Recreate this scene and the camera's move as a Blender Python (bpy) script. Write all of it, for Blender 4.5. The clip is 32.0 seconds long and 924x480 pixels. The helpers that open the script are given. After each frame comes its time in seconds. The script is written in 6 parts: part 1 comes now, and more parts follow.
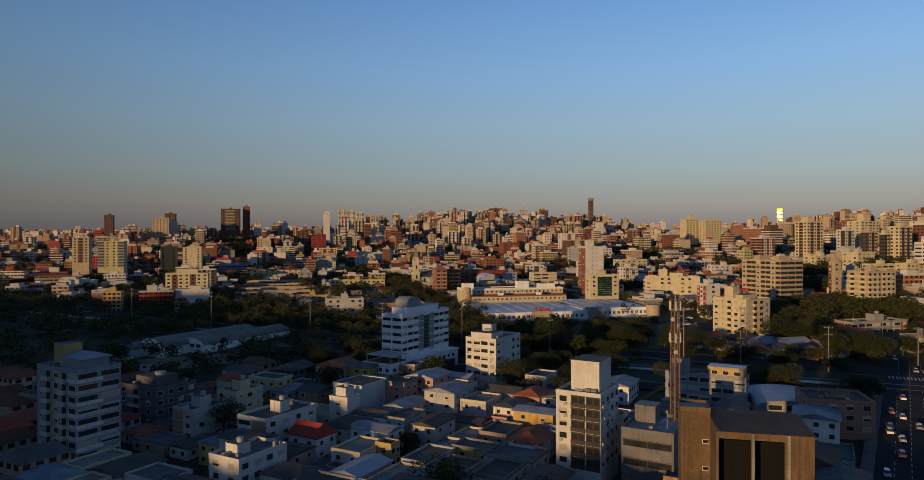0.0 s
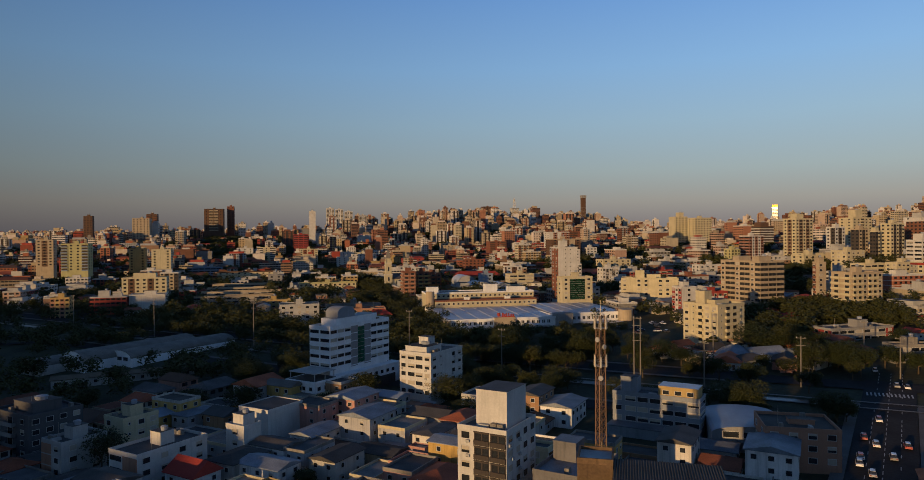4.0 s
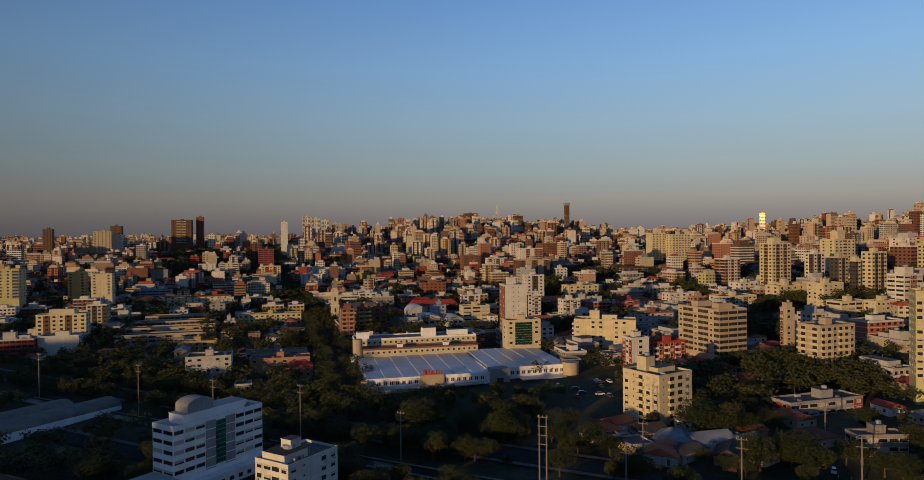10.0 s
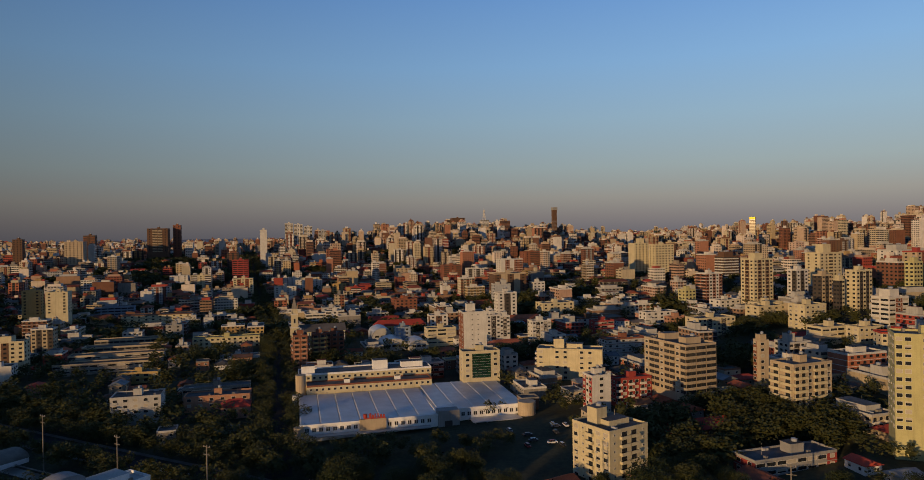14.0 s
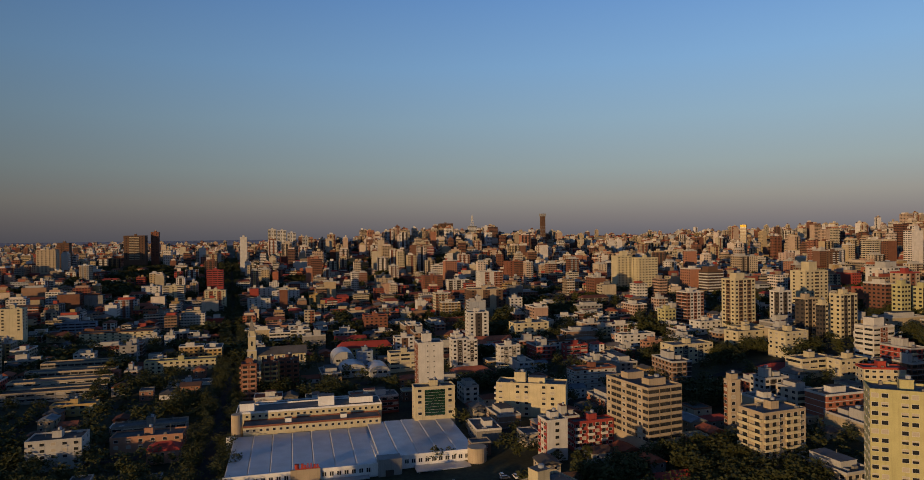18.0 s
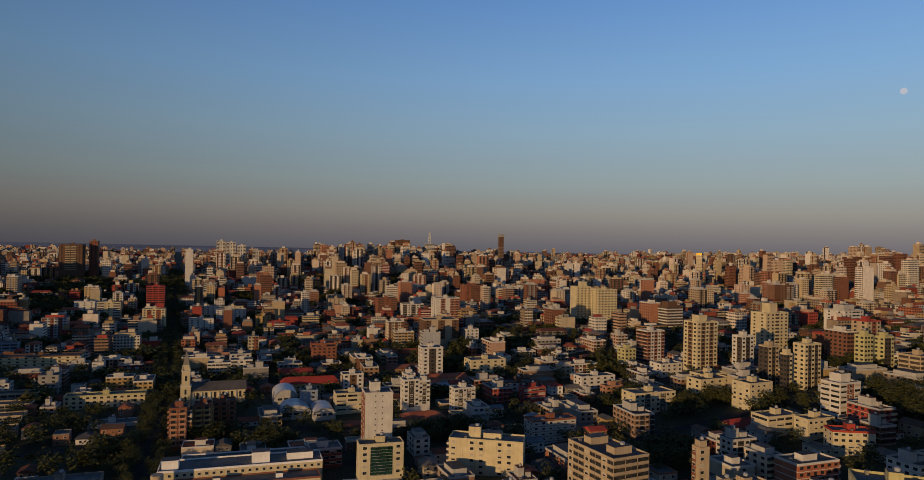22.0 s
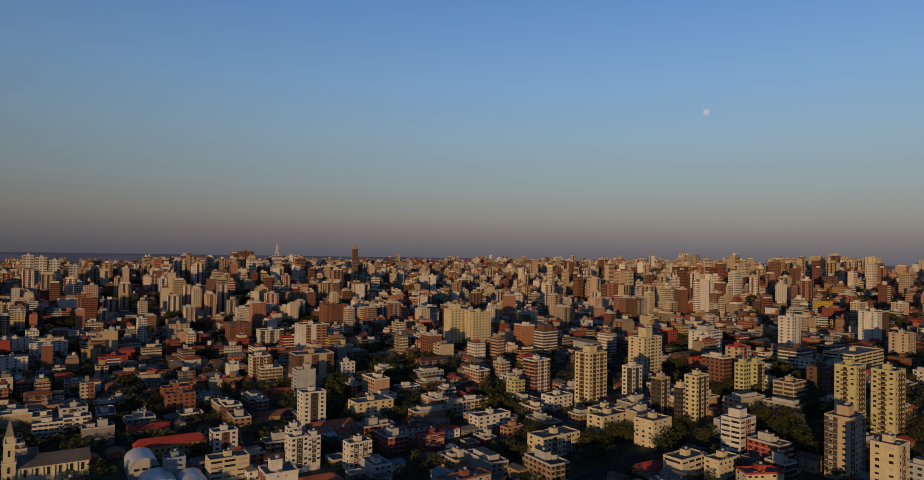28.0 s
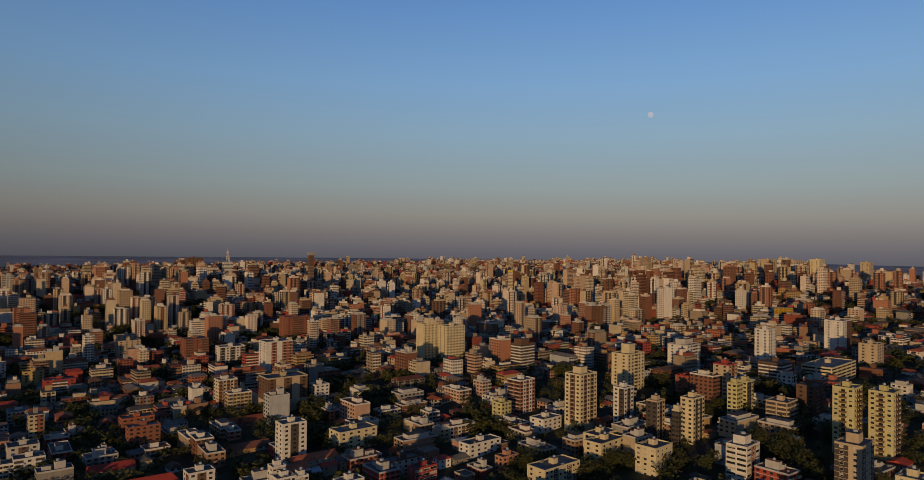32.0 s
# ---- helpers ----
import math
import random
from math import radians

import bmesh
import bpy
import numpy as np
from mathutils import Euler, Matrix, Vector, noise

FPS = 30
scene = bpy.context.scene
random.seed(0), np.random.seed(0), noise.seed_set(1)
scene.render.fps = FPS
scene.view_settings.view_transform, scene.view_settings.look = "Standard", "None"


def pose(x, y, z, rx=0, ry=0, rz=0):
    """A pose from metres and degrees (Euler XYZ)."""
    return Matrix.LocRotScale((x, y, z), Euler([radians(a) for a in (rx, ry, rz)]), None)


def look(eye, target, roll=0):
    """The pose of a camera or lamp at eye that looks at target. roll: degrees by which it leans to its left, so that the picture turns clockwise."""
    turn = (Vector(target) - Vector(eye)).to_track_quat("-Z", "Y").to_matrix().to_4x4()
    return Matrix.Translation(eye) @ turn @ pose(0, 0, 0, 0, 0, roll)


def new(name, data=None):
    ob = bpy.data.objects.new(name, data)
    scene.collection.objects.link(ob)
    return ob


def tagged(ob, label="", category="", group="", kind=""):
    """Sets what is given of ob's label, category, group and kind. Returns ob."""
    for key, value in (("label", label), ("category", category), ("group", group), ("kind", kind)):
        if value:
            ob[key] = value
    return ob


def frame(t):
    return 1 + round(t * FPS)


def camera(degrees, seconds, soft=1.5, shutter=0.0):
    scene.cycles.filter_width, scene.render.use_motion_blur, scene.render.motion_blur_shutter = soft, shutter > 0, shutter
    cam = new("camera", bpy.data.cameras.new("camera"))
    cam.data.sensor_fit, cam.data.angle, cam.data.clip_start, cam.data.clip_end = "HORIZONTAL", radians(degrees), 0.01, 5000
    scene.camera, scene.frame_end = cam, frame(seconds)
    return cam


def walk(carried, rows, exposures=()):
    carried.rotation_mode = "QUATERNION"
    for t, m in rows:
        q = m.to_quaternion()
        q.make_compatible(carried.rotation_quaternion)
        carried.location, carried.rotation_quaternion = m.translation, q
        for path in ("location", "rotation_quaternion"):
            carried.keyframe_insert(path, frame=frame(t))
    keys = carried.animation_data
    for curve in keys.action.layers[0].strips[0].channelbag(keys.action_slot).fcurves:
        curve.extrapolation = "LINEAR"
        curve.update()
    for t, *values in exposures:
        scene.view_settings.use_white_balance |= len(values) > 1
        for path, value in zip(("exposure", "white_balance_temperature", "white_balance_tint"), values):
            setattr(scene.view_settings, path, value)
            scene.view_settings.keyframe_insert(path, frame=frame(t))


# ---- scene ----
cam = camera(69.5, 32.0, soft=0.65)
PATH = [
    (0, (0.00, 0.00, 51.55), (0.14, 100.00, 51.54), -0.04),
    (1, (5.61, 5.92, 51.35), (5.64, 105.92, 51.29), -0.19),
    (2, (11.32, 11.97, 51.40), (11.32, 111.97, 51.30), -0.31),
    (3, (17.47, 18.04, 51.86), (17.46, 118.04, 51.67), -0.41),
    (3.5, (20.64, 21.20, 52.41), (20.64, 121.20, 52.15), -0.42),
    (6, (37.11, 38.87, 61.04), (37.14, 138.87, 60.64), -0.49),
    (7, (43.30, 45.67, 65.19), (43.36, 145.67, 64.72), -0.55),
    (8, (49.39, 52.39, 69.41), (49.57, 152.39, 68.85), -0.58),
    (9, (55.38, 58.95, 73.48), (55.70, 158.95, 72.85), -0.53),
    (10, (61.24, 65.61, 77.52), (61.69, 165.60, 76.89), -0.59),
    (11, (67.09, 72.16, 81.37), (67.67, 172.15, 80.71), -0.71),
    (12, (73.12, 78.73, 84.96), (73.81, 178.72, 84.33), -0.80),
    (13, (79.52, 85.52, 88.31), (80.40, 185.51, 87.70), -0.82),
    (14, (85.85, 92.31, 91.67), (86.78, 192.30, 90.90), -0.92),
    (17, (104.67, 111.57, 101.67), (105.73, 211.56, 100.98), -0.92),
    (18, (109.42, 117.54, 105.10), (110.73, 217.53, 104.35), -0.77),
    (19, (112.89, 123.62, 108.81), (114.51, 223.61, 108.39), -0.19),
    (20, (114.25, 130.17, 112.75), (116.13, 230.15, 112.89), 0.39),
    (21, (113.32, 136.75, 116.75), (117.91, 236.64, 117.37), 0.85),
    (22, (110.35, 143.12, 120.71), (118.05, 242.82, 121.72), 1.17),
    (23, (105.83, 149.58, 124.59), (116.57, 248.99, 125.84), 1.41),
    (24, (100.41, 156.14, 128.41), (114.59, 255.12, 129.84), 1.59),
    (25, (94.54, 162.93, 132.11), (112.98, 261.20, 133.68), 1.45),
    (26, (88.48, 169.98, 135.56), (111.20, 267.35, 137.15), 1.36),
    (26.5, (85.50, 173.57, 137.29), (112.21, 269.93, 139.00), 1.22),
    (28.5, (74.01, 188.61, 144.19), (106.33, 283.23, 145.84), 0.96),
    (29, (71.19, 192.41, 145.96), (104.48, 286.70, 147.61), 0.96),
    (30, (65.65, 200.09, 149.56), (100.95, 293.64, 151.17), 0.88),
    (31, (60.34, 207.81, 153.21), (97.79, 300.52, 154.81), 0.79),
    (32, (55.23, 215.45, 156.84), (94.66, 307.33, 158.38), 0.74),
]
walk(cam, [(t, look(eye, target, roll)) for t, eye, target, roll in PATH],
     exposures=[(0, 0.06), (9, 0.03), (14, -0.03), (19, -0.12), (24, -0.20), (31, -0.28), (32, -0.28)])

# ---- light ----
SUN_AZ, SUN_EL = radians(218.0), radians(4.6)      # compass from +y, clockwise
sun_way = Vector((math.sin(SUN_AZ) * math.cos(SUN_EL), math.cos(SUN_AZ) * math.cos(SUN_EL), math.sin(SUN_EL)))
sun = new("sun", bpy.data.lights.new("sun", "SUN"))
sun.data.energy, sun.data.angle, sun.data.color = 3.5, radians(0.6), (1.0, 0.62, 0.275)
sun.matrix_world = look(sun_way * 1000, (0, 0, 0))


def make_world():
    w = bpy.data.worlds.new("evening_sky")
    scene.world = w
    w.use_nodes = True
    n, l = w.node_tree.nodes, w.node_tree.links
    n.clear()
    out, bg = n.new("ShaderNodeOutputWorld"), n.new("ShaderNodeBackground")
    sky = n.new("ShaderNodeTexSky")
    sky.sky_type, sky.sun_disc = "NISHITA", False
    sky.sun_elevation, sky.sun_rotation = SUN_EL, SUN_AZ
    dim = n.new("ShaderNodeMix")
    dim.data_type, dim.blend_type = "RGBA", "MULTIPLY"
    dim.inputs[0].default_value = 1.0
    dim.inputs[7].default_value = (0.06, 0.06, 0.06, 1)
    tc, sep, asin = n.new("ShaderNodeTexCoord"), n.new("ShaderNodeSeparateXYZ"), n.new("ShaderNodeMath")
    asin.operation = "ARCSINE"
    mr, ramp, mix = n.new("ShaderNodeMapRange"), n.new("ShaderNodeValToRGB"), n.new("ShaderNodeMix")
    mr.inputs[1].default_value, mr.inputs[2].default_value = radians(-10), radians(60)
    stops = [(-10, (0.030, 0.032, 0.040)), (-0.8, (0.100, 0.102, 0.128)), (0.3, (0.142, 0.136, 0.155)), (1.4, (0.188, 0.174, 0.180)),
             (3.0, (0.256, 0.246, 0.232)), (5.5, (0.266, 0.322, 0.338)), (9.5, (0.243, 0.366, 0.474)), (14, (0.194, 0.360, 0.586)),
             (20, (0.128, 0.282, 0.580)), (30, (0.050, 0.125, 0.300)), (60, (0.026, 0.068, 0.180))]
    cr = ramp.color_ramp
    while len(cr.elements) < len(stops):
        cr.elements.new(0.5)
    for e, (deg, c) in zip(cr.elements, stops):
        e.position, e.color = (deg + 10) / 70, (*c, 1)
    mix.data_type = "RGBA"
    mix.inputs[0].default_value = 0.9
    l.new(tc.outputs["Generated"], sep.inputs[0])
    l.new(sep.outputs[2], asin.inputs[0])
    l.new(asin.outputs[0], mr.inputs[0])
    l.new(mr.outputs[0], ramp.inputs[0])
    l.new(sky.outputs[0], dim.inputs[6])
    l.new(dim.outputs[2], mix.inputs[6])
    l.new(ramp.outputs[0], mix.inputs[7])
    side, lift, tone = n.new("ShaderNodeVectorMath"), n.new("ShaderNodeMapRange"), n.new("ShaderNodeVectorMath")
    side.operation, tone.operation = "DOT_PRODUCT", "SCALE"
    side.inputs[1].default_value = (math.sin(radians(48)), math.cos(radians(48)), 0)
    lift.inputs[1].default_value, lift.inputs[2].default_value, lift.inputs[3].default_value, lift.inputs[4].default_value = 0.1, 1, 0.63, 1.34
    l.new(tc.outputs["Generated"], side.inputs[0])
    l.new(side.outputs["Value"], lift.inputs[0])
    l.new(mix.outputs[2], tone.inputs[0])
    west, both = n.new("ShaderNodeMapRange"), n.new("ShaderNodeMath")
    west.inputs[1].default_value, west.inputs[2].default_value, west.inputs[3].default_value, west.inputs[4].default_value = -1, -0.1, 0.25, 0
    both.operation = "ADD"
    l.new(side.outputs["Value"], west.inputs[0])
    l.new(lift.outputs[0], both.inputs[0])
    l.new(west.outputs[0], both.inputs[1])
    l.new(both.outputs[0], tone.inputs["Scale"])
    l.new(tone.outputs[0], bg.inputs[0])
    bg.inputs[1].default_value = 1.0
    l.new(bg.outputs[0], out.inputs[0])


make_world()

# ---- materials ----


def mat(name, colour, rough=0.85, metal=0.0, vary=0.12, grain=1.2, stain=0.18, tint=0.0, ramp=None, bump=0.15, spec=0.3):
    """A painted or mineral surface: two scales of variation, streaks of dirt, fine relief. ramp: colours picked by the object."""
    m = bpy.data.materials.new(name)
    m.use_nodes = True
    n, l = m.node_tree.nodes, m.node_tree.links
    b = n["Principled BSDF"]
    b.inputs["Roughness"].default_value, b.inputs["Metallic"].default_value = rough, metal
    b.inputs["Specular IOR Level"].default_value = spec
    tc = n.new("ShaderNodeTexCoord")
    big, fine = n.new("ShaderNodeTexNoise"), n.new("ShaderNodeTexNoise")
    big.inputs["Scale"].default_value, big.inputs["Detail"].default_value = 0.16 * grain, 4
    fine.inputs["Scale"].default_value, fine.inputs["Detail"].default_value = 2.2 * grain, 3
    mp = n.new("ShaderNodeMapping")
    mp.inputs["Scale"].default_value = (1.3, 1.3, 0.09)
    streak = n.new("ShaderNodeTexNoise")
    streak.inputs["Scale"].default_value, streak.inputs["Detail"].default_value = 1.0, 3
    l.new(tc.outputs["Object"], mp.inputs[0])
    l.new(mp.outputs[0], streak.inputs[0])
    for t in (big, fine):
        l.new(tc.outputs["Object"], t.inputs[0])

    def rng(src, lo, hi, a=0.35, c=0.7):
        r = n.new("ShaderNodeMapRange")
        r.inputs[1].default_value, r.inputs[2].default_value, r.inputs[3].default_value, r.inputs[4].default_value = a, c, lo, hi
        l.new(src, r.inputs[0])
        return r.outputs[0]

    def mul(a, c):
        q = n.new("ShaderNodeMath")
        q.operation = "MULTIPLY"
        l.new(a, q.inputs[0])
        l.new(c, q.inputs[1])
        return q.outputs[0]

    v = mul(rng(big.outputs[0], 1 - vary, 1 + vary * 0.6), rng(fine.outputs[0], 1 - vary * 0.6, 1 + vary * 0.4))
    v = mul(v, rng(streak.outputs[0], 1, 1 - stain, 0.5, 0.75))
    info = n.new("ShaderNodeObjectInfo")
    hsv = n.new("ShaderNodeHueSaturation")
    hsv.inputs["Color"].default_value = (*colour, 1)
    if ramp:
        cr = n.new("ShaderNodeValToRGB")
        cr.color_ramp.interpolation = "CONSTANT"
        while len(cr.color_ramp.elements) < len(ramp):
            cr.color_ramp.elements.new(0.5)
        for k, (e, c) in enumerate(zip(cr.color_ramp.elements, ramp)):
            e.position, e.color = k / len(ramp), (*c, 1)
        l.new(info.outputs["Random"], cr.inputs[0])
        l.new(cr.outputs[0], hsv.inputs["Color"])
    if tint:
        l.new(mul(v, rng(info.outputs["Random"], 1 - tint, 1 + tint, 0, 1)), hsv.inputs["Value"])
    else:
        l.new(v, hsv.inputs["Value"])
    l.new(hsv.outputs[0], b.inputs["Base Color"])
    if bump:
        bp = n.new("ShaderNodeBump")
        bp.inputs["Strength"].default_value, bp.inputs["Distance"].default_value = bump, 0.05
        l.new(fine.outputs[0], bp.inputs["Height"])
        l.new(bp.outputs[0], b.inputs["Normal"])
    return m


BRIGHT = mat("fresh_white_render", (0.76, 0.77, 0.78), stain=0.08)
WHITE = mat("white_render", (0.548, 0.540, 0.518))
CREAM = mat("cream_render", (0.518, 0.462, 0.310))
BEIGE = mat("beige_render", (0.407, 0.333, 0.237))
OCHRE = mat("ochre_render", (0.429, 0.303, 0.126))
PINK = mat("pink_render", (0.488, 0.370, 0.311))
SALMON = mat("salmon_render", (0.370, 0.200, 0.133))
BRICK = mat("brick_tiles", (0.222, 0.089, 0.056), vary=0.2)
RED = mat("red_render", (0.30, 0.05, 0.045))
BROWN = mat("brown_render", (0.118, 0.067, 0.044))
GREY = mat("grey_render", (0.266, 0.266, 0.266))
DULLGREY = mat("dull_grey_render", (0.16, 0.16, 0.17), stain=0.35)
LIGHTGREY = mat("light_grey_render", (0.407, 0.407, 0.400))
DARKGREY = mat("dark_grey_render", (0.10, 0.10, 0.105))
LEMON = mat("lemon_render", (0.44, 0.415, 0.21))
BLUE = mat("pale_blue_render", (0.222, 0.281, 0.370))
CONCRETE = mat("weathered_concrete", (0.244, 0.229, 0.207), vary=0.25, stain=0.35)
ROOFGREY = mat("roof_membrane", (0.10, 0.10, 0.103), vary=0.3, stain=0.0, tint=0.35)
ROOFLIGHT = mat("zinc_roof", (0.52, 0.54, 0.57), rough=0.45, metal=0.25, vary=0.12, stain=0.0)
BLUEROOF = mat("pale_blue_sheets", (0.24, 0.30, 0.38), rough=0.5, vary=0.12, stain=0.05)
ZINCDULL = mat("dull_zinc_sheets", (0.20, 0.23, 0.27), rough=0.6, metal=0.1, vary=0.3, stain=0.1, tint=0.35)
FIBRE = mat("fibre_cement_roof", (0.085, 0.080, 0.076), vary=0.3, stain=0.1, tint=0.4)
TERRACOTTA = mat("clay_tiles", (0.33, 0.10, 0.05), vary=0.3, stain=0.1, tint=0.3)
REDROOF = mat("red_painted_roof", (0.34, 0.048, 0.034), vary=0.15, stain=0.05)
STEEL = mat("galvanised_steel", (0.40, 0.36, 0.31), rough=0.5, metal=0.6, stain=0.1)
RUST = mat("rusty_lattice_paint", (0.20, 0.125, 0.08), rough=0.7, metal=0.2)
WOODPOLE = mat("concrete_pole", (0.20, 0.18, 0.155))
ASPHALT = mat("asphalt", (0.040, 0.040, 0.041), rough=0.95, spec=0.12, vary=0.25, stain=0.0, grain=0.6)
TAN = mat("stained_tan_render", (0.145, 0.095, 0.055), vary=0.3, stain=0.45)
BLUEGREY = mat("blue_grey_render", (0.24, 0.26, 0.29))
PAVE = mat("pavement_slabs", (0.13, 0.125, 0.12), vary=0.2, stain=0.0)
SAND = mat("bare_earth", (0.16, 0.12, 0.08), vary=0.3, stain=0.0)
BARK = mat("bark", (0.10, 0.075, 0.05), vary=0.3)
TYRE = mat("tyre_rubber", (0.02, 0.02, 0.02))
CARPAINT = mat("car_paint", (0.5, 0.5, 0.5), rough=0.3, spec=0.6, stain=0.0, vary=0.03, bump=0,
               ramp=[(0.75, 0.75, 0.75), (0.5, 0.5, 0.52), (0.03, 0.03, 0.035), (0.2, 0.2, 0.21), (0.35, 0.03, 0.03), (0.7, 0.7, 0.7)])
CITYWALL = mat("city_render", (0.5, 0.5, 0.5), tint=0.12, stain=0.22,
               ramp=[(0.56, 0.53, 0.48), (0.42, 0.35, 0.24), (0.30, 0.24, 0.175), (0.46, 0.40, 0.29), (0.24, 0.065, 0.042), (0.42, 0.28, 0.21),
                     (0.60, 0.58, 0.54), (0.36, 0.25, 0.115), (0.23, 0.22, 0.205), (0.15, 0.07, 0.045), (0.33, 0.12, 0.07), (0.50, 0.42, 0.33), (0.24, 0.15, 0.10), (0.33, 0.35, 0.38),
                     (0.58, 0.52, 0.46), (0.30, 0.055, 0.04)])
TOWERWALL = mat("tower_render", (0.5, 0.5, 0.5), tint=0.12, stain=0.2,
                ramp=[(0.54, 0.48, 0.36), (0.42, 0.33, 0.23), (0.19, 0.085, 0.055), (0.52, 0.44, 0.34), (0.36, 0.17, 0.11), (0.62, 0.58, 0.52),
                      (0.44, 0.35, 0.22), (0.58, 0.50, 0.44), (0.44, 0.33, 0.25), (0.16, 0.085, 0.06), (0.60, 0.57, 0.54)])
HOUSEWALL = mat("house_render", (0.5, 0.5, 0.5), tint=0.15, stain=0.25,
                ramp=[(0.50, 0.48, 0.44), (0.36, 0.29, 0.20), (0.38, 0.25, 0.11), (0.28, 0.14, 0.09), (0.34, 0.34, 0.34), (0.44, 0.38, 0.29),
                      (0.40, 0.22, 0.17), (0.20, 0.185, 0.17), (0.17, 0.09, 0.06), (0.56, 0.55, 0.53)])
NEARWALL = mat("weathered_house_render", (0.5, 0.5, 0.5), tint=0.15, stain=0.4,
               ramp=[(0.62, 0.62, 0.61), (0.50, 0.48, 0.44), (0.44, 0.36, 0.25), (0.40, 0.40, 0.41), (0.58, 0.55, 0.50), (0.44, 0.24, 0.20), (0.34, 0.20, 0.11), (0.66, 0.65, 0.63),
                     (0.45, 0.30, 0.10), (0.30, 0.30, 0.31)])
HOUSEROOF = mat("house_tiles", (0.3, 0.1, 0.05), tint=0.25, vary=0.25, stain=0.1,
                ramp=[(0.26, 0.075, 0.038), (0.17, 0.062, 0.036), (0.10, 0.096, 0.092), (0.32, 0.09, 0.045), (0.12, 0.068, 0.046), (0.16, 0.145, 0.13), (0.34, 0.055, 0.036), (0.20, 0.07, 0.04)])


def island(name, like):
    """The same surface for joined buildings: the colour goes by the piece."""
    m = like.copy()
    m.name = name
    n, l = m.node_tree.nodes, m.node_tree.links
    geo = n.new("ShaderNodeNewGeometry")
    for k in list(l):
        if k.from_node.bl_idname == "ShaderNodeObjectInfo":
            l.new(geo.outputs["Random Per Island"], k.to_socket)
    return m


STUFFWALL, STUFFTOWER = island("far_city_render", CITYWALL), island("far_tower_render", TOWERWALL)
STUFFHOUSE, STUFFROOF = island("far_house_render", HOUSEWALL), island("far_house_tiles", HOUSEROOF)
STUFFTOP = island("far_roof_membrane", ROOFGREY)


def glass(name, colour, rough):
    m = mat(name, colour, rough=rough, spec=0.6, stain=0.0, vary=0.5, grain=3.0, bump=0.0)
    return m


BLUETANK = mat("tank_plastic", (0.30, 0.33, 0.38), rough=0.5)
GLASS = glass("window_glass", (0.030, 0.034, 0.040), 0.12)

GREENGLASS = glass("green_curtain_glass", (0.018, 0.11, 0.068), 0.2)
DEEPGREEN = glass("deep_green_glass", (0.014, 0.045, 0.026), 0.15)
WATER = glass("canal_water", (0.015, 0.018, 0.015), 0.3)
BLIND = mat("roller_blind", (0.42, 0.38, 0.31), stain=0.1)
# near-black colour stands in for shade inside the hall
BLACK = mat("painted_hall_shade", (0.010, 0.010, 0.011), spec=0.1)
SHEETS = mat("weathered_fibre_sheets", (0.20, 0.185, 0.165), vary=0.25, stain=0.15)
# dark colour stands in for loggia shade; also serves upright bands and doorways
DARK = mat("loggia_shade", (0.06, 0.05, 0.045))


def grass_mat():
    m = mat("city_ground", (0.05, 0.055, 0.03), rough=0.95, vary=0.45, grain=0.25, stain=0.0, bump=0.3)
    return m


def leaf_mat(name, ramp):
    m = bpy.data.materials.new(name)
    m.use_nodes = True
    n, l = m.node_tree.nodes, m.node_tree.links
    b = n["Principled BSDF"]
    b.inputs["Roughness"].default_value = 0.7
    b.inputs["Specular IOR Level"].default_value = 0.2
    geo, info = n.new("ShaderNodeNewGeometry"), n.new("ShaderNodeObjectInfo")
    add, frac = n.new("ShaderNodeMath"), n.new("ShaderNodeMath")
    add.operation, frac.operation = "MULTIPLY_ADD", "FRACT"
    add.inputs[1].default_value = 0.45
    cr = n.new("ShaderNodeValToRGB")
    while len(cr.color_ramp.elements) < len(ramp):
        cr.color_ramp.elements.new(0.5)
    for k, (e, c) in enumerate(zip(cr.color_ramp.elements, ramp)):
        e.position, e.color = k / (len(ramp) - 1), (*c, 1)
    l.new(geo.outputs["Random Per Island"], add.inputs[0])
    l.new(info.outputs["Random"], add.inputs[2])
    l.new(add.outputs[0], frac.inputs[0])
    l.new(frac.outputs[0], cr.inputs[0])
    l.new(cr.outputs[0], b.inputs["Base Color"])
    return m


LEAF = leaf_mat("foliage", [(0.024, 0.034, 0.013), (0.042, 0.051, 0.017), (0.068, 0.068, 0.021), (0.037, 0.046, 0.016), (0.027, 0.038, 0.015)])
GROUND = grass_mat()
# far ground with distance haze put into its pale mauve colour
HAZY_PLAIN = mat("distant_plain_haze", (0.30, 0.275, 0.29), rough=0.95, vary=0.35, grain=0.02, stain=0.0, bump=0)

# ---- mesh helpers ----


